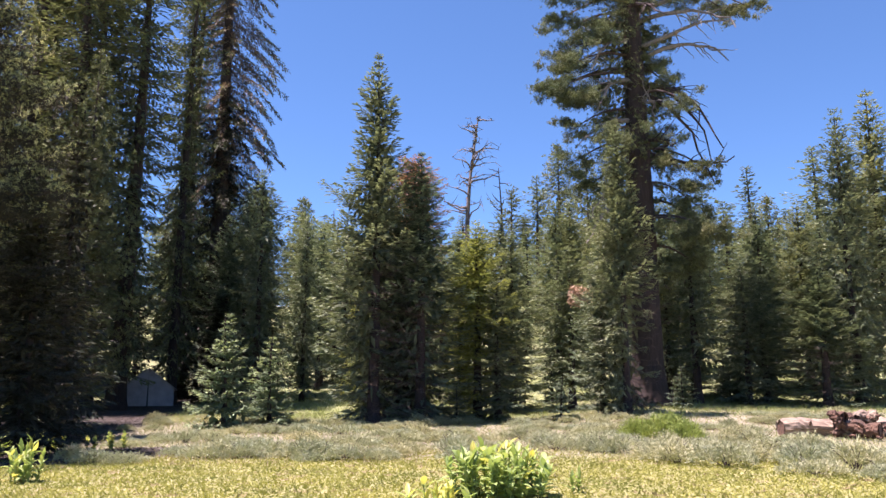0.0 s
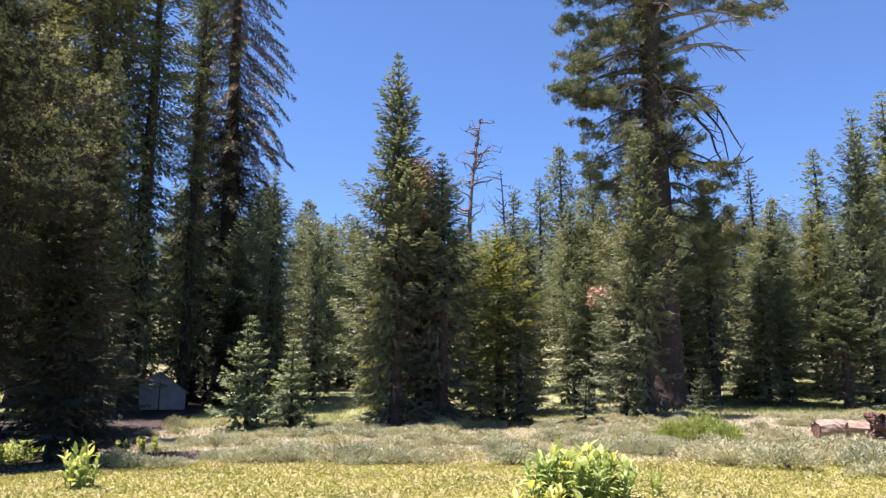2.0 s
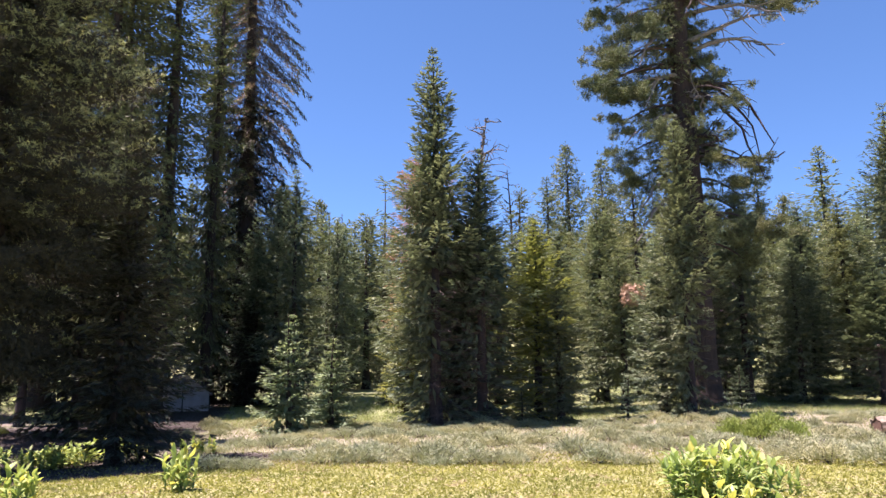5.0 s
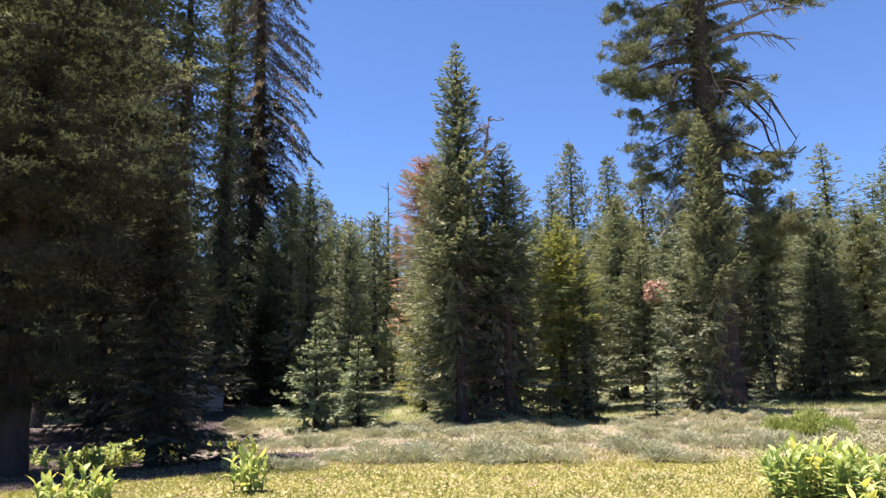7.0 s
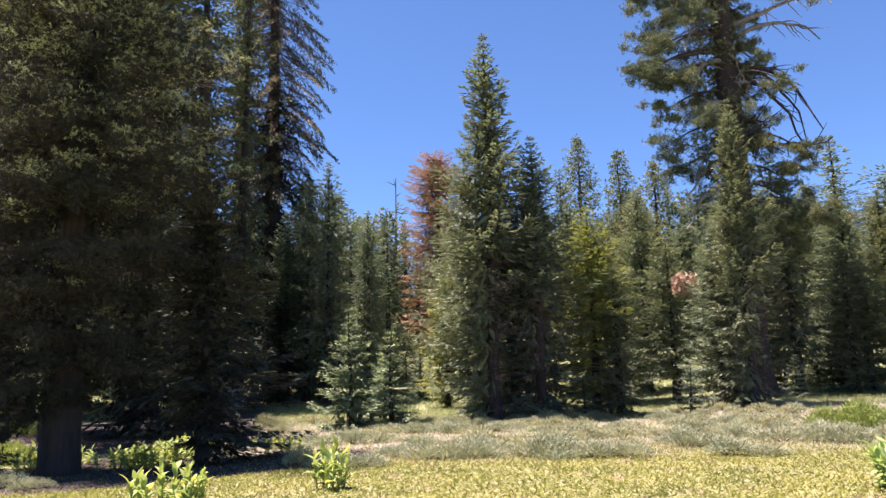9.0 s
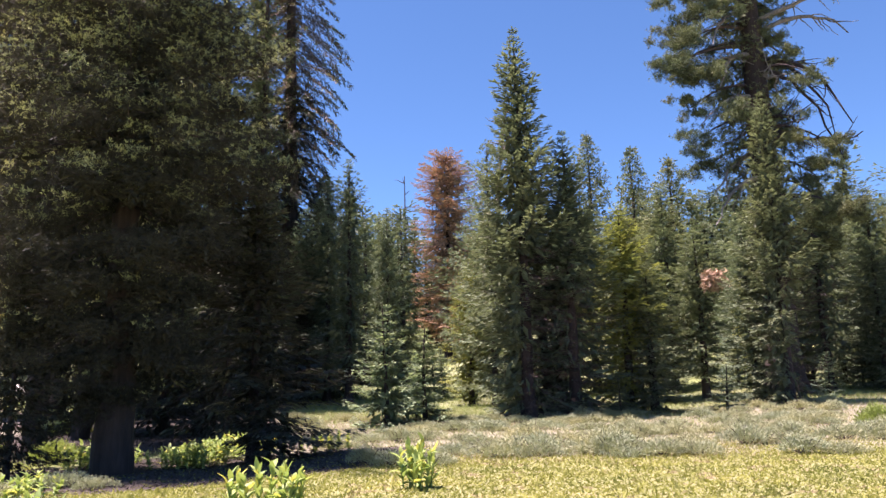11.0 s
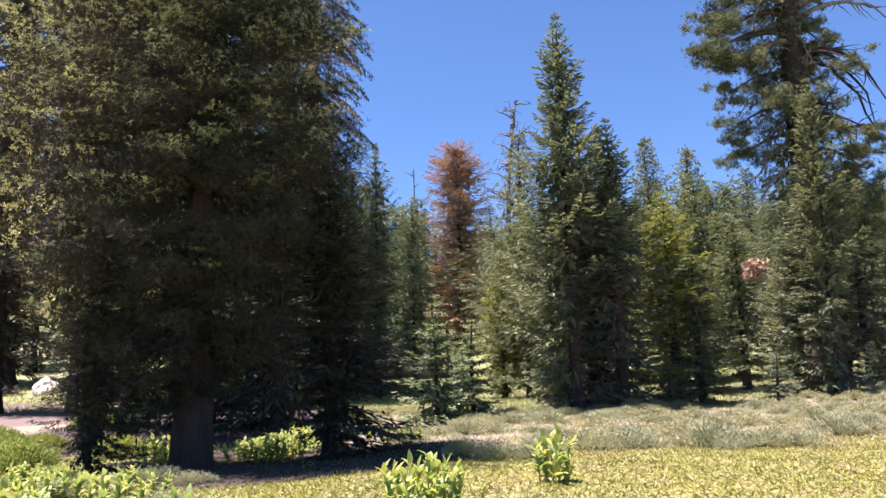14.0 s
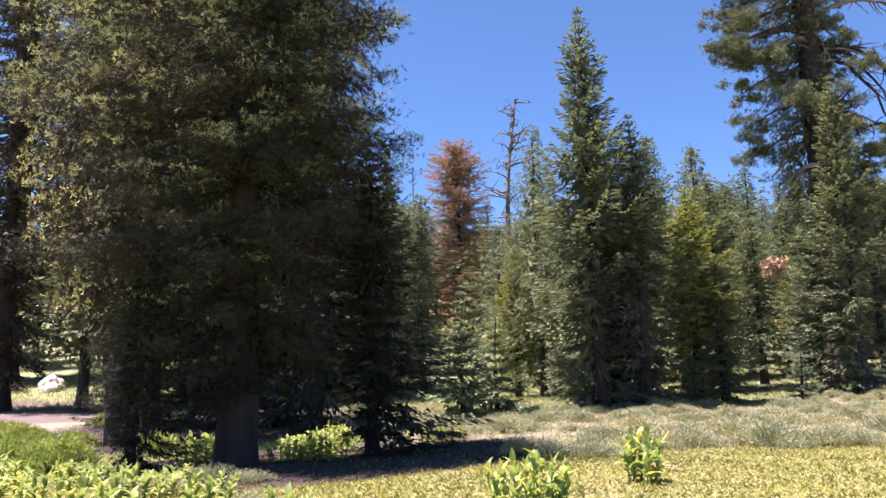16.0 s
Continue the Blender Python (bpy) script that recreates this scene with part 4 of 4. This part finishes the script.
    far_tree(x, y, gz(x, y) + h, 3.8, int(x * 3) % 4, (FIR, FIR_PALE, PINE_OLD)[int(y) % 3])
for x, y, h in ((-9.8, 100, 5.0), (-8.2, 108, 4.4), (-9.2, 120, 5.5), (-7.0, 116, 4.0), (-10.4, 106, 6.0)):
    far_tree(x, y, gz(x, y) + h, 1.4, 0, FIR_PALE, "small green young conifer on the hillside")
r3 = np.random.default_rng(21)
n_far = 0
while n_far < 105:
    x, y = r3.uniform(-120, 175), r3.uniform(72, 235)
    if not -0.75 < (x + 5) / y < 0.72 or (abs(x + 0.055 * y - 1.5) < 6 and y < 138):
        continue
    if x < -20 and y < 100 or (abs(x + 6.5) < 5 and y < 140):
        continue
    n_far += 1
    hgt = r3.uniform(11, 21) + 0.045 * (y - 70)
    far_tree(x, y, gz(x, y) + hgt, r3.uniform(3.0, 4.8) * (0.9 + y / 300), int(r3.integers(0, 4)), (None, FIR, FIR_PALE, PINE_OLD, FIR)[int(r3.integers(0, 5))])


# ---- small plants ----
def sage_mesh(r2, n, rad, h, mat, leaf=0.10, width=0.024):
    hp = Heap()
    a, s = r2.uniform(0, 6.28, n), np.sqrt(r2.uniform(0, 1, n))
    lump = 0.8 + 0.2 * np.sin(a * 3 + r2.uniform(0, 6)) + 0.12 * np.sin(a * 7)
    top = h * np.sqrt(np.clip(1 - (0.92 * s) ** 2.2, 0.02, 1)) * r2.uniform(0.55, 1.08, n)
    p = np.stack([np.cos(a) * s * rad * lump, np.sin(a) * s * rad * lump, top * r2.uniform(0.55, 0.95, n)], 1)
    d = np.stack([np.cos(a) * s * 0.8, np.sin(a) * s * 0.8, np.full(n, 0.8)], 1) + r2.normal(0, 0.55, (n, 3))
    hp.add(blades(p, d, leaf * r2.uniform(0.6, 1.5, n), width * r2.uniform(0.7, 1.4, n), r2, np.array([0, 0, 1.2]) + r2.normal(0, 1, (n, 3))), 0)
    leaves = hp.mesh("sagebrush", [mat])
    hp = Heap()
    for _ in range(14):
        b, q = r2.uniform(0, 6.28), r2.uniform(0.2, 0.8) * rad
        k = np.linspace(0, 1, 4)[:, None]
        hp.add(tube(k * np.array([math.cos(b) * q, math.sin(b) * q, h * 0.75])[None] + np.cumsum(r2.normal(0, 0.02, (4, 3)), 0), np.linspace(0.014, 0.004, 4), 3))
    return leaves, hp.mesh("stem", [TWIG])


r4 = np.random.default_rng(3)
SAGES = [sage_mesh(r4, 2100, 0.60, 0.48, SAGE, 0.075, 0.017), sage_mesh(r4, 2300, 0.75, 0.42, SAGE, 0.075, 0.017), sage_mesh(r4, 1900, 0.50, 0.55, SAGE, 0.075, 0.017), sage_mesh(r4, 2000, 0.66, 0.36, SAGE, 0.075, 0.017)]
SHRUB = sage_mesh(r4, 3000, 0.75, 0.62, SAGE_GREEN, 0.09, 0.03)


def sagebrush(x, y, s, i):
    ob = new("sagebrush", SAGES[i % 4][0])
    tagged(shared("woody_base", SAGES[i % 4][1], ob), kind="stuff")
    ob.matrix_world = Matrix.Translation((x, y, gz(x, y) - 0.03)) @ pose(0, 0, 0, 0, 0, (x * 91 + y * 57) % 360) @ Matrix.Diagonal((s, s, s * (0.8 + 0.4 * ((i * 0.37) % 1)) * (0.85 if y < 23 else 0.75), 1))
    tagged(ob, "low silver-green sagebrush bush on dry soil", "shrub", "sagebrush")


n_sage = 0
while n_sage < 250:
    x, y = r4.uniform(-22, 24), 19.5 + 19 * r4.uniform(0, 1) ** 1.25
    if not -10.5 - 0.62 * (y - 3) < x < 0.62 * y + 1:
        continue
    edge = 20.4 + 2.4 * wave(x * 0.6, 1.0, 3.0) - (1.5 if -2 < x < 3 else 0) - (2.2 if x > 4 else 0)
    if y < edge or (11.8 < x < 19 and 24.5 < y < 29.5) or litter_shade(x, y) > 0.3 or wave(x * 0.7, y * 0.7, 1.0) < -0.28 or (x < -11 and y < 30) or (x < -14 and 31 < y < 47):
        continue
    n_sage += 1
    sagebrush(x, y, r4.uniform(0.75, 1.35), n_sage)
for i, (x, y, s) in enumerate(((-8.2, 18.6, 1.1), (-7.4, 18.4, 0.9), (-8.8, 18.9, 0.9), (-3.2, 19.4, 1.0), (-2.4, 19.5, 1.1), (-1.6, 19.4, 0.9), (0.4, 18.9, 1.2), (1.1, 18.6, 0.9),
                               (6.2, 17.4, 1.3), (7.4, 15.8, 1.1), (8.6, 16.6, 1.4), (9.6, 18.0, 1.5), (5.4, 18.4, 1.3), (8.4, 14.8, 1.0), (9.4, 15.6, 1.2), (7.2, 18.8, 1.5), (8.0, 17.6, 1.3), (6.4, 19.6, 1.4), (9.8, 16.6, 1.3), (10.4, 19.4, 1.5), (-12.7, 12.9, 0.7))):
    sagebrush(x, y, s, i)
for x, y, s in ((7.2, 26.3, 1.15), (7.9, 25.6, 1.0), (6.7, 27.2, 1.0), (7.8, 27.0, 1.2), (-20.2, 21.0, 1.4), (-18.6, 20.2, 1.3), (-21.5, 22.5, 1.5), (-19.6, 22.8, 1.2), (-17.7, 23.8, 1.1), (-22.8, 20.6, 1.4), (-23.5, 23.0, 1.4), (-23.6, 28.4, 1.2), (-22.4, 27.2, 1.0), (-24.8, 29.4, 1.2), (-25.2, 27.0, 1.1), (-24.2, 26.2, 1.1), (-26.0, 29.0, 1.1), (-22.6, 34.6, 1.0), (-21.6, 33.4, 1.0), (-23.0, 33.4, 1.0), (-20.6, 25.6, 1.0)):
    ob = new("shrub", SHRUB[0])
    tagged(shared("woody_base", SHRUB[1], ob), kind="stuff")
    ob.matrix_world = Matrix.Translation((x, y, gz(x, y) - 0.03)) @ pose(0, 0, 0, 0, 0, x * 77) @ Matrix.Diagonal((s * 0.9, s * 0.9, s * (1.35 if x > 0 else 1.0), 1))
    tagged(ob, "bright green leafy low shrub", "shrub", "green shrubs")


def lily_leaf(length, width, bend):
    """A broad pointed leaf, folded along its midrib and bent outwards: vertices and faces."""
    n = 7
    k = np.linspace(0, 1, n)
    w = width * np.sin(np.pi * (0.06 + 0.94 * k) ** 0.8) * 0.5
    cx, cz = bend * length * k ** 2, length * (k - 0.25 * abs(bend) * k ** 3)
    v = np.concatenate([np.stack([cx - 0.35 * w, w, cz], 1), np.stack([cx, 0 * k, cz], 1), np.stack([cx - 0.35 * w, -w, cz], 1)])
    return v, np.array([(r * n + i, r * n + i + 1, (r + 1) * n + i + 1, (r + 1) * n + i) for r in range(2) for i in range(n - 1)])


def leaf_mesh(vf, mat):
    hp = Heap()
    hp.add(vf)
    return hp.mesh("leaf", [mat], True)


BLADES = [lily_leaf(0.34, w, b) for w, b in ((0.14, 0.26), (0.16, 0.44), (0.12, 0.08))]
LEAVES = [leaf_mesh(vf, m) for m in (LILY, LILY, LILY_YELLOW) for vf in BLADES]


def lily(x, y, h, spread, leaves, label, seed, yellow=0.12, tilt=52):
    r2 = np.random.default_rng(seed)
    t = empty("corn_lily", Matrix.Translation((x, y, gz(x, y) - 0.02)))
    tagged(t, label, "plant", "corn lilies")
    stems = max(2, int(leaves / 13))
    count, rest = 0, Heap()
    for s in range(stems):
        a, q = s * 2.39996 + r2.normal(0, 0.25), math.sqrt((s + 0.5) / stems) * spread * 0.85
        sx, sy, sh = math.cos(a) * q, math.sin(a) * q, h * r2.uniform(0.86, 1.0) * (1 - 0.50 * (q / spread) ** 2)
        lx, ly = sx * 0.25 + r2.normal(0, 0.03), sy * 0.25 + r2.normal(0, 0.03)
        hp = Heap()
        hp.add(tube([(sx, sy, 0), (sx + lx * 0.5, sy + ly * 0.5, sh * 0.4), (sx + lx, sy + ly, sh * 0.75)], [0.016, 0.013, 0.008], 5))
        shared("stem", hp.mesh("stem", [LILY], True), t)
        n = leaves // stems
        for i in range(n):
            k = (i + 0.5) / n
            kind = int(r2.integers(6, 9)) if r2.uniform() < yellow else int(r2.integers(0, 6))
            size = (0.16 + 0.09 * h) * (1 - 0.2 * k) / 0.34 * r2.uniform(0.7, 1.2)
            m = pose(sx + lx * k, sy + ly * k, sh * (0.06 + 0.72 * k), 0, tilt - 42 * k + r2.normal(0, 17), i * 137.5 + s * 60 + r2.normal(0, 12)) @ Matrix.Diagonal((size, size, size, 1))
            count += 1
            if count <= 290:
                shared("leaf", LEAVES[kind], t, m)
            else:
                v, f = BLADES[kind % 3]
                mm = np.array(m)
                rest.add((v @ mm[:3, :3].T + mm[:3, 3], f))
    if count > 290:
        tagged(shared("leaf_mass", rest.mesh("leaf_mass", [LILY], True), t), kind="stuff")


CLUMP = "bright green corn lily clump with broad pleated leaves"
lily(0.87, 12.5, 1.06, 0.82, 640, "large bright green corn lily clump in the meadow", 1, 0.12, 70)
lily(-0.05, 9.3, 0.78, 0.45, 110, "yellowing corn lily clump with broad leaves", 2, 0.6)
lily(2.15, 12.9, 0.50, 0.10, 18, "small single corn lily with upright leaves", 3, 0.05)
lily(-7.6, 14.4, 1.0, 0.30, 120, CLUMP, 4, 0.2)
lily(-9.45, 12.4, 0.80, 0.50, 190, CLUMP, 5)
for i, (x, y) in enumerate(((-11.0, 24.6), (-10.4, 25.2), (-11.7, 24.2), (-10.0, 24.4), (-12.2, 25.0))):
    lily(x, y, 0.62, 0.55, 48, "yellow-green corn lily at the shade's edge", 6 + i, 0.4)
for i, (x, y) in enumerate(((-13.9, 21.6), (-13.5, 21.9), (-13.2, 21.5), (-13.7, 22.6), (-13.0, 22.2), (-13.3, 23.0), (-13.9, 23.4), (-13.0, 23.8), (-13.6, 24.2), (-12.9, 24.8), (-13.3, 25.4),
                             (-15.9, 21.6), (-15.6, 22.2), (-16.2, 22.2), (-16.0, 22.9), (-15.6, 23.2), (-18.4, 17.6), (-17.6, 16.6), (-18.8, 16.4))):
    lily(x, y, (0.62, 0.86, 0.74)[i % 3], 0.58, 104, "sunlit green corn lily beneath a broad pine", 20 + i, 0.12, 78)
for i, (x, y, h) in enumerate(((-12.2, 11.9, 0.42), (-13.2, 12.4, 0.5), (-13.9, 11.8, 0.5), (-14.6, 12.8, 0.55), (-15.6, 13.4, 0.6), (-14.9, 14.6, 0.6))):
    lily(x, y, h, 0.42, 54, "small yellow-green corn lily in the meadow", 40 + i, 0.1)

r5 = np.random.default_rng(77)
for i in range(30):
    x, y = r5.uniform(-20.5, -13.6), r5.uniform(14.2, 18.5)
    if i % 3 == 2:
        sagebrush(x, y, r5.uniform(0.6, 0.9), i)
    elif y > 12.8:
        lily(x, y, r5.uniform(0.32, 0.52), 0.46, 60, "small yellow-green corn lily in the meadow", 60 + i, 0.08, 74)
for i in range(21):
    x, y = (r5.uniform(-27, -19.5), r5.uniform(18.5, 25)) if i < 12 else (r5.uniform(-20, -16), r5.uniform(15.5, 19.5))
    if i >= 12:
        lily(x, y, r5.uniform(0.34, 0.50), 0.50, 60, "broad-leaved green corn lily in the meadow", 120 + i, 0.08, 74)
        continue
    ob = new("shrub", SHRUB[0])
    tagged(shared("woody_base", SHRUB[1], ob), kind="stuff")
    ob.matrix_world = Matrix.Translation((x, y, gz(x, y) - 0.03)) @ pose(0, 0, 0, 0, 0, x * 77) @ Matrix.Diagonal((1.2, 1.2, 0.85, 1))
    tagged(ob, "bright green leafy low shrub", "shrub", "green shrubs")


def carpet(name, n, xs, ys, size, width, mat, upright, seed, label, keep=None, power=1.0, all_round=False, open_up=0.0):
    r2 = np.random.default_rng(seed)
    y = ys[0] + (ys[1] - ys[0]) * r2.uniform(0, 1, n) ** power
    x = r2.uniform(xs[0], xs[1], n)
    ok = (x > -10.8 - 0.60 * (y - 2.5)) & (x < 0.60 * y + 0.5) | all_round
    if keep is not None:
        ok &= keep(x, y, r2.uniform(0, 1, n))
    x, y = x[ok], y[ok]
    n = len(x)
    p = np.stack([x, y, height(x, y) - 0.01], 1)
    d = np.stack([r2.normal(0, 1, n), r2.normal(0, 1, n), upright * r2.uniform(0.4, 1.2, n)], 1)
    face = np.array([0, 0, open_up]) + r2.normal(0, 1, (n, 3))
    v, f = blades(p, d, size * r2.uniform(0.55, 1.45, n), width * r2.uniform(0.6, 1.4, n), r2, face)
    ob = link_mesh(name, v, f, [mat])
    tagged(ob, label, "grass", kind="stuff")


def away_from_road(x, y, u):
    return ~((x < -25) & (y > 33) & (y < 47))


carpet("meadow_plants", 235000, (-22, 13), (9.5, 24.5), 0.075, 0.038, MEADOW, 0.8, 51, "low yellow-green meadow plants in full sun", lambda x, y, u: u < (1.15 - 0.95 * smooth(17.5, 24.0, y + 2.2 * wave(x * 0.8, y * 0.8, 2))) * (1 - 0.93 * litter_shade(x, y)), 1.25, open_up=1.1)
carpet("near_meadow_plants", 26000, (-16, 8), (-4, 9.7), 0.075, 0.034, MEADOW, 0.8, 55, "low yellow-green meadow plants along the path", all_round=True)
carpet("dry_grass", 34000, (-24, 26), (17.5, 46), 0.26, 0.012, STRAW, 2.2, 52, "thin straw-coloured dry grass among sagebrush", lambda x, y, u: away_from_road(x, y, u) & (litter_shade(x, y) < 0.3) & (u < 0.35 + 0.65 * smooth(-0.2, 0.5, wave(x * 0.5, y * 0.5, 7))))
carpet("sage_sprigs", 185000, (-24, 28), (18.6, 50), 0.115, 0.024, SAGE, 1.2, 54, "pale grey-green sagebrush sprigs covering dry soil", lambda x, y, u: away_from_road(x, y, u) & (litter_shade(x, y) < 0.3) & (u < 0.02 + 0.98 * smooth(18.4, 23.0, y + 2.4 * wave(x * 0.8, y * 0.8, 2))) & ((x > -11) | (y > 30)), open_up=1.2)
carpet("green_grass", 100000, (-40, 40), (22, 78), 0.30, 0.03, LUSH, 2.0, 53, "green grass on the slope beneath the trees", lambda x, y, u: away_from_road(x, y, u) & (litter_shade(x, y) < 0.3) & (u < smooth(35, 41, y) + 0.12 + smooth(-12, -14, x) * smooth(34, 28, y)))


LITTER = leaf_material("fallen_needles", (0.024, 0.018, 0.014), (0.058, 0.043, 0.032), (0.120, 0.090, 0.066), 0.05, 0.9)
carpet("needle_litter", 110000, (-26, -7), (15, 66), 0.10, 0.020, LITTER, 0.5, 57, "dark fallen needles covering shaded soil", lambda x, y, u: (litter_shade(x, y) > 0.25) & (u < 1.0 - 0.012 * (y - 15)))


# ---- tent ----
def build_tent(x, y, turn):
    z = gz(x, y)
    t = empty("wall_tent", Matrix.Translation((x, y, z)) @ pose(0, 0, 0, 0, 0, turn))
    tagged(t, "pale canvas wall tent with a dark slit door, in shade", "tent")
    w, d, wall, ridge, th = 1.75, 2.1, 1.25, 2.55, 0.03

    def sheet(name, pts, mat, off, label=""):
        bm = bmesh.new()
        f = bm.faces.new([bm.verts.new(p) for p in pts])
        r = bmesh.ops.extrude_face_region(bm, geom=[f])
        bmesh.ops.translate(bm, vec=off, verts=[g for g in r["geom"] if isinstance(g, bmesh.types.BMVert)])
        bmesh.ops.recalc_face_normals(bm, faces=bm.faces)
        return part(name, bm, mat, t, label)

    for s in (-1, 1):
        sheet("front_panel", [(s * 0.05, -d, 0), (s * w, -d, 0), (s * w, -d, wall), (s * 0.02, -d, ridge)], CANVAS, (0, th, 0))
        sheet("side_wall", [(s * w, -d, 0), (s * w, d, 0), (s * w, d, wall), (s * w, -d, wall)], CANVAS, (-s * th, 0, 0))
        sheet("roof_panel", [(s * (w + 0.22), -d - 0.2, wall - 0.18), (s * (w + 0.22), d + 0.2, wall - 0.18), (0, d + 0.2, ridge + 0.03), (0, -d - 0.2, ridge + 0.03)], CANVAS, (0, 0, th))
    sheet("back_panel", [(-w, d, 0), (w, d, 0), (w, d, wall), (0, d, ridge), (-w, d, wall)], CANVAS, (0, -th, 0))
    # A dark sheet behind the slit paints the shade inside.
    sheet("door_gap", [(-0.16, -d + 0.08, 0), (0.16, -d + 0.08, 0), (0.05, -d + 0.08, 1.7), (-0.05, -d + 0.08, 1.7)], INSIDE_SHADE, (0, th, 0), "dark sheet painting the shade inside the tent door slit")
    hp = Heap()
    hp.add(tube([(0, -d - 0.3, ridge - 0.01), (0, d + 0.3, ridge - 0.01)], [0.03, 0.03], 6))
    shared("ridge_pole", hp.mesh("ridge_pole", [BARK_PALE]), t)


build_tent(-21.5, 56.5, 25)


# ---- fallen log, stones, brush ----
def build_log(x, y, length, r, turn, label, seed, mat=LOG, pitch=0.0, up=0.0):
    r2 = np.random.default_rng(seed)
    t = empty("fallen_log", Matrix.Translation((x, y, gz(x, y) + r * 0.75 + up)) @ pose(0, 0, 0, 0, pitch, turn))
    tagged(t, label, "log", "fallen logs")
    n, sides = 60, 20
    k = np.linspace(0, 1, n)
    pts = np.stack([k * length, 0.10 * np.sin(k * 4), 0.05 * np.sin(k * 7) + 0.04 * np.sin(k * 17)], 1)
    v, f = tube(pts, r * (0.68 + 0.32 * k + 0.06 * np.sin(k * 11 + seed) + 0.05 * np.sin(k * 29)), sides)
    c = np.repeat(pts, sides, 0)
    ang = np.tile(np.arange(sides), n)
    groove = 1 + 0.13 * np.sin(ang * 2.1 + 0.7 * np.repeat(k, sides) * 6) + 0.10 * np.sin(ang * 5.3 + 9 * np.repeat(k, sides)) + np.repeat(r2.normal(0, 0.05, sides)[None], n, 0).ravel() + r2.normal(0, 0.05, len(v))
    hp = Heap()
    hp.add((c + (v - c) * groove[:, None], f))
    body = hp.mesh("log_body", [mat], False)
    shared("log_body", body, t)
    for i, kk in enumerate((0, 1)):
        bm = bmesh.new()
        bmesh.ops.create_circle(bm, cap_ends=True, segments=18, radius=r * (0.66 if kk == 0 else 0.96), matrix=Matrix.Translation(pts[0 if kk == 0 else -1]) @ pose(0, 0, 0, 0, 90, 0))
        part("log_end", bm, LOG_DARK, t, "dark rotten log end")
    for _ in range(4):
        s, a = r2.uniform(0.1, 0.95), r2.choice([r2.uniform(-0.4, 0.5), r2.uniform(2.6, 3.6)])
        c0 = np.array([s * length, math.cos(a) * r * 0.7, math.sin(a) * r * 0.7])
        q = c0[None] + np.linspace(0, r2.uniform(0.15, 0.45), 4)[:, None] * np.array([r2.normal(0, 0.5), math.cos(a), math.sin(a)])[None]
        hp = Heap()
        hp.add(tube(q, np.linspace(0.07, 0.03, 4), 6))
        shared("branch_stub", hp.mesh("branch_stub", [LOG_DARK]), t)


build_log(12.2, 28.5, 7.8, 0.42, 3, "long weathered pale fallen log in the sagebrush", 1, LOG, 1)
r7 = np.random.default_rng(31)
for i in range(20):
    x = r7.uniform(13.6, 18.2)
    build_log(x, 27.7 + 0.03 * (x - 14) + r7.normal(0, 0.16), r7.uniform(0.4, 1.5), r7.uniform(0.12, 0.22), r7.normal(0, 22), "dark rotten log piece heaped beside a pale log", 40 + i, LOG_DARK if i % 4 else LOG, r7.normal(0, 6), 0.30 * (i % 3))


def rock(x, y, sx, sy, sz, mat, label, seed):
    bm = bmesh.new()
    bmesh.ops.create_icosphere(bm, subdivisions=3, radius=1.0)
    for v in bm.verts:
        k = noise.noise(v.co * 1.3 + Vector((seed, 0, 0))) * 0.35 + noise.noise(v.co * 3.5 + Vector((0, seed, 0))) * 0.12
        v.co *= 1 + k
        v.co = Vector((v.co.x * sx, v.co.y * sy, max(v.co.z, -0.5) * sz))
    ob = part("rock", bm, mat, None)
    ob.matrix_world = Matrix.Translation((x, y, gz(x, y) + sz * 0.25)) @ pose(0, 0, 0, 0, 0, seed * 50)
    tagged(ob, label, "rock")


rock(-36.6, 57.0, 0.85, 0.7, 0.85, STONE, "large white boulder beside the dirt road", 1)
for i, (x, y, s) in enumerate(((8.35, 21.6, 0.17), (8.7, 21.5, 0.12), (8.15, 21.2, 0.11), (8.5, 21.1, 0.14), (8.95, 21.0, 0.09), (8.0, 20.8, 0.09), (8.75, 20.7, 0.10))):
    rock(x, y, s, s * 0.8, s * 0.75, STONE if i % 2 == 0 else STONE_BROWN, "small pale stone in bare soil" if i % 2 == 0 else "small brown stone in bare soil", 3 + i)


def brush_pile(x, y, rad, h, n, seed):
    r2 = np.random.default_rng(seed)
    hp = Heap()
    for _ in range(n):
        a, q = r2.uniform(0, 6.28), r2.uniform(0, rad)
        c = np.array([math.cos(a) * q, math.sin(a) * q * 0.7, r2.uniform(0.02, 1) * h * (1 - q / rad)])
        d = unit(np.array([r2.normal(), r2.normal(), r2.normal() * 0.25])) * r2.uniform(0.4, 1.0)
        hp.add(tube([c - d, c + r2.normal(0, 0.05, 3), c + d], [0.035, 0.03, 0.012], 4))
    ob = new("brush_pile", hp.mesh("brush_pile", [TWIG]))
    ob.matrix_world = Matrix.Translation((x, y, gz(x, y) + 0.05))
    tagged(ob, "heap of dark dead branches beside a boulder", "brush pile", kind="stuff")


brush_pile(-39.2, 56.4, 1.5, 0.7, 70, 9)
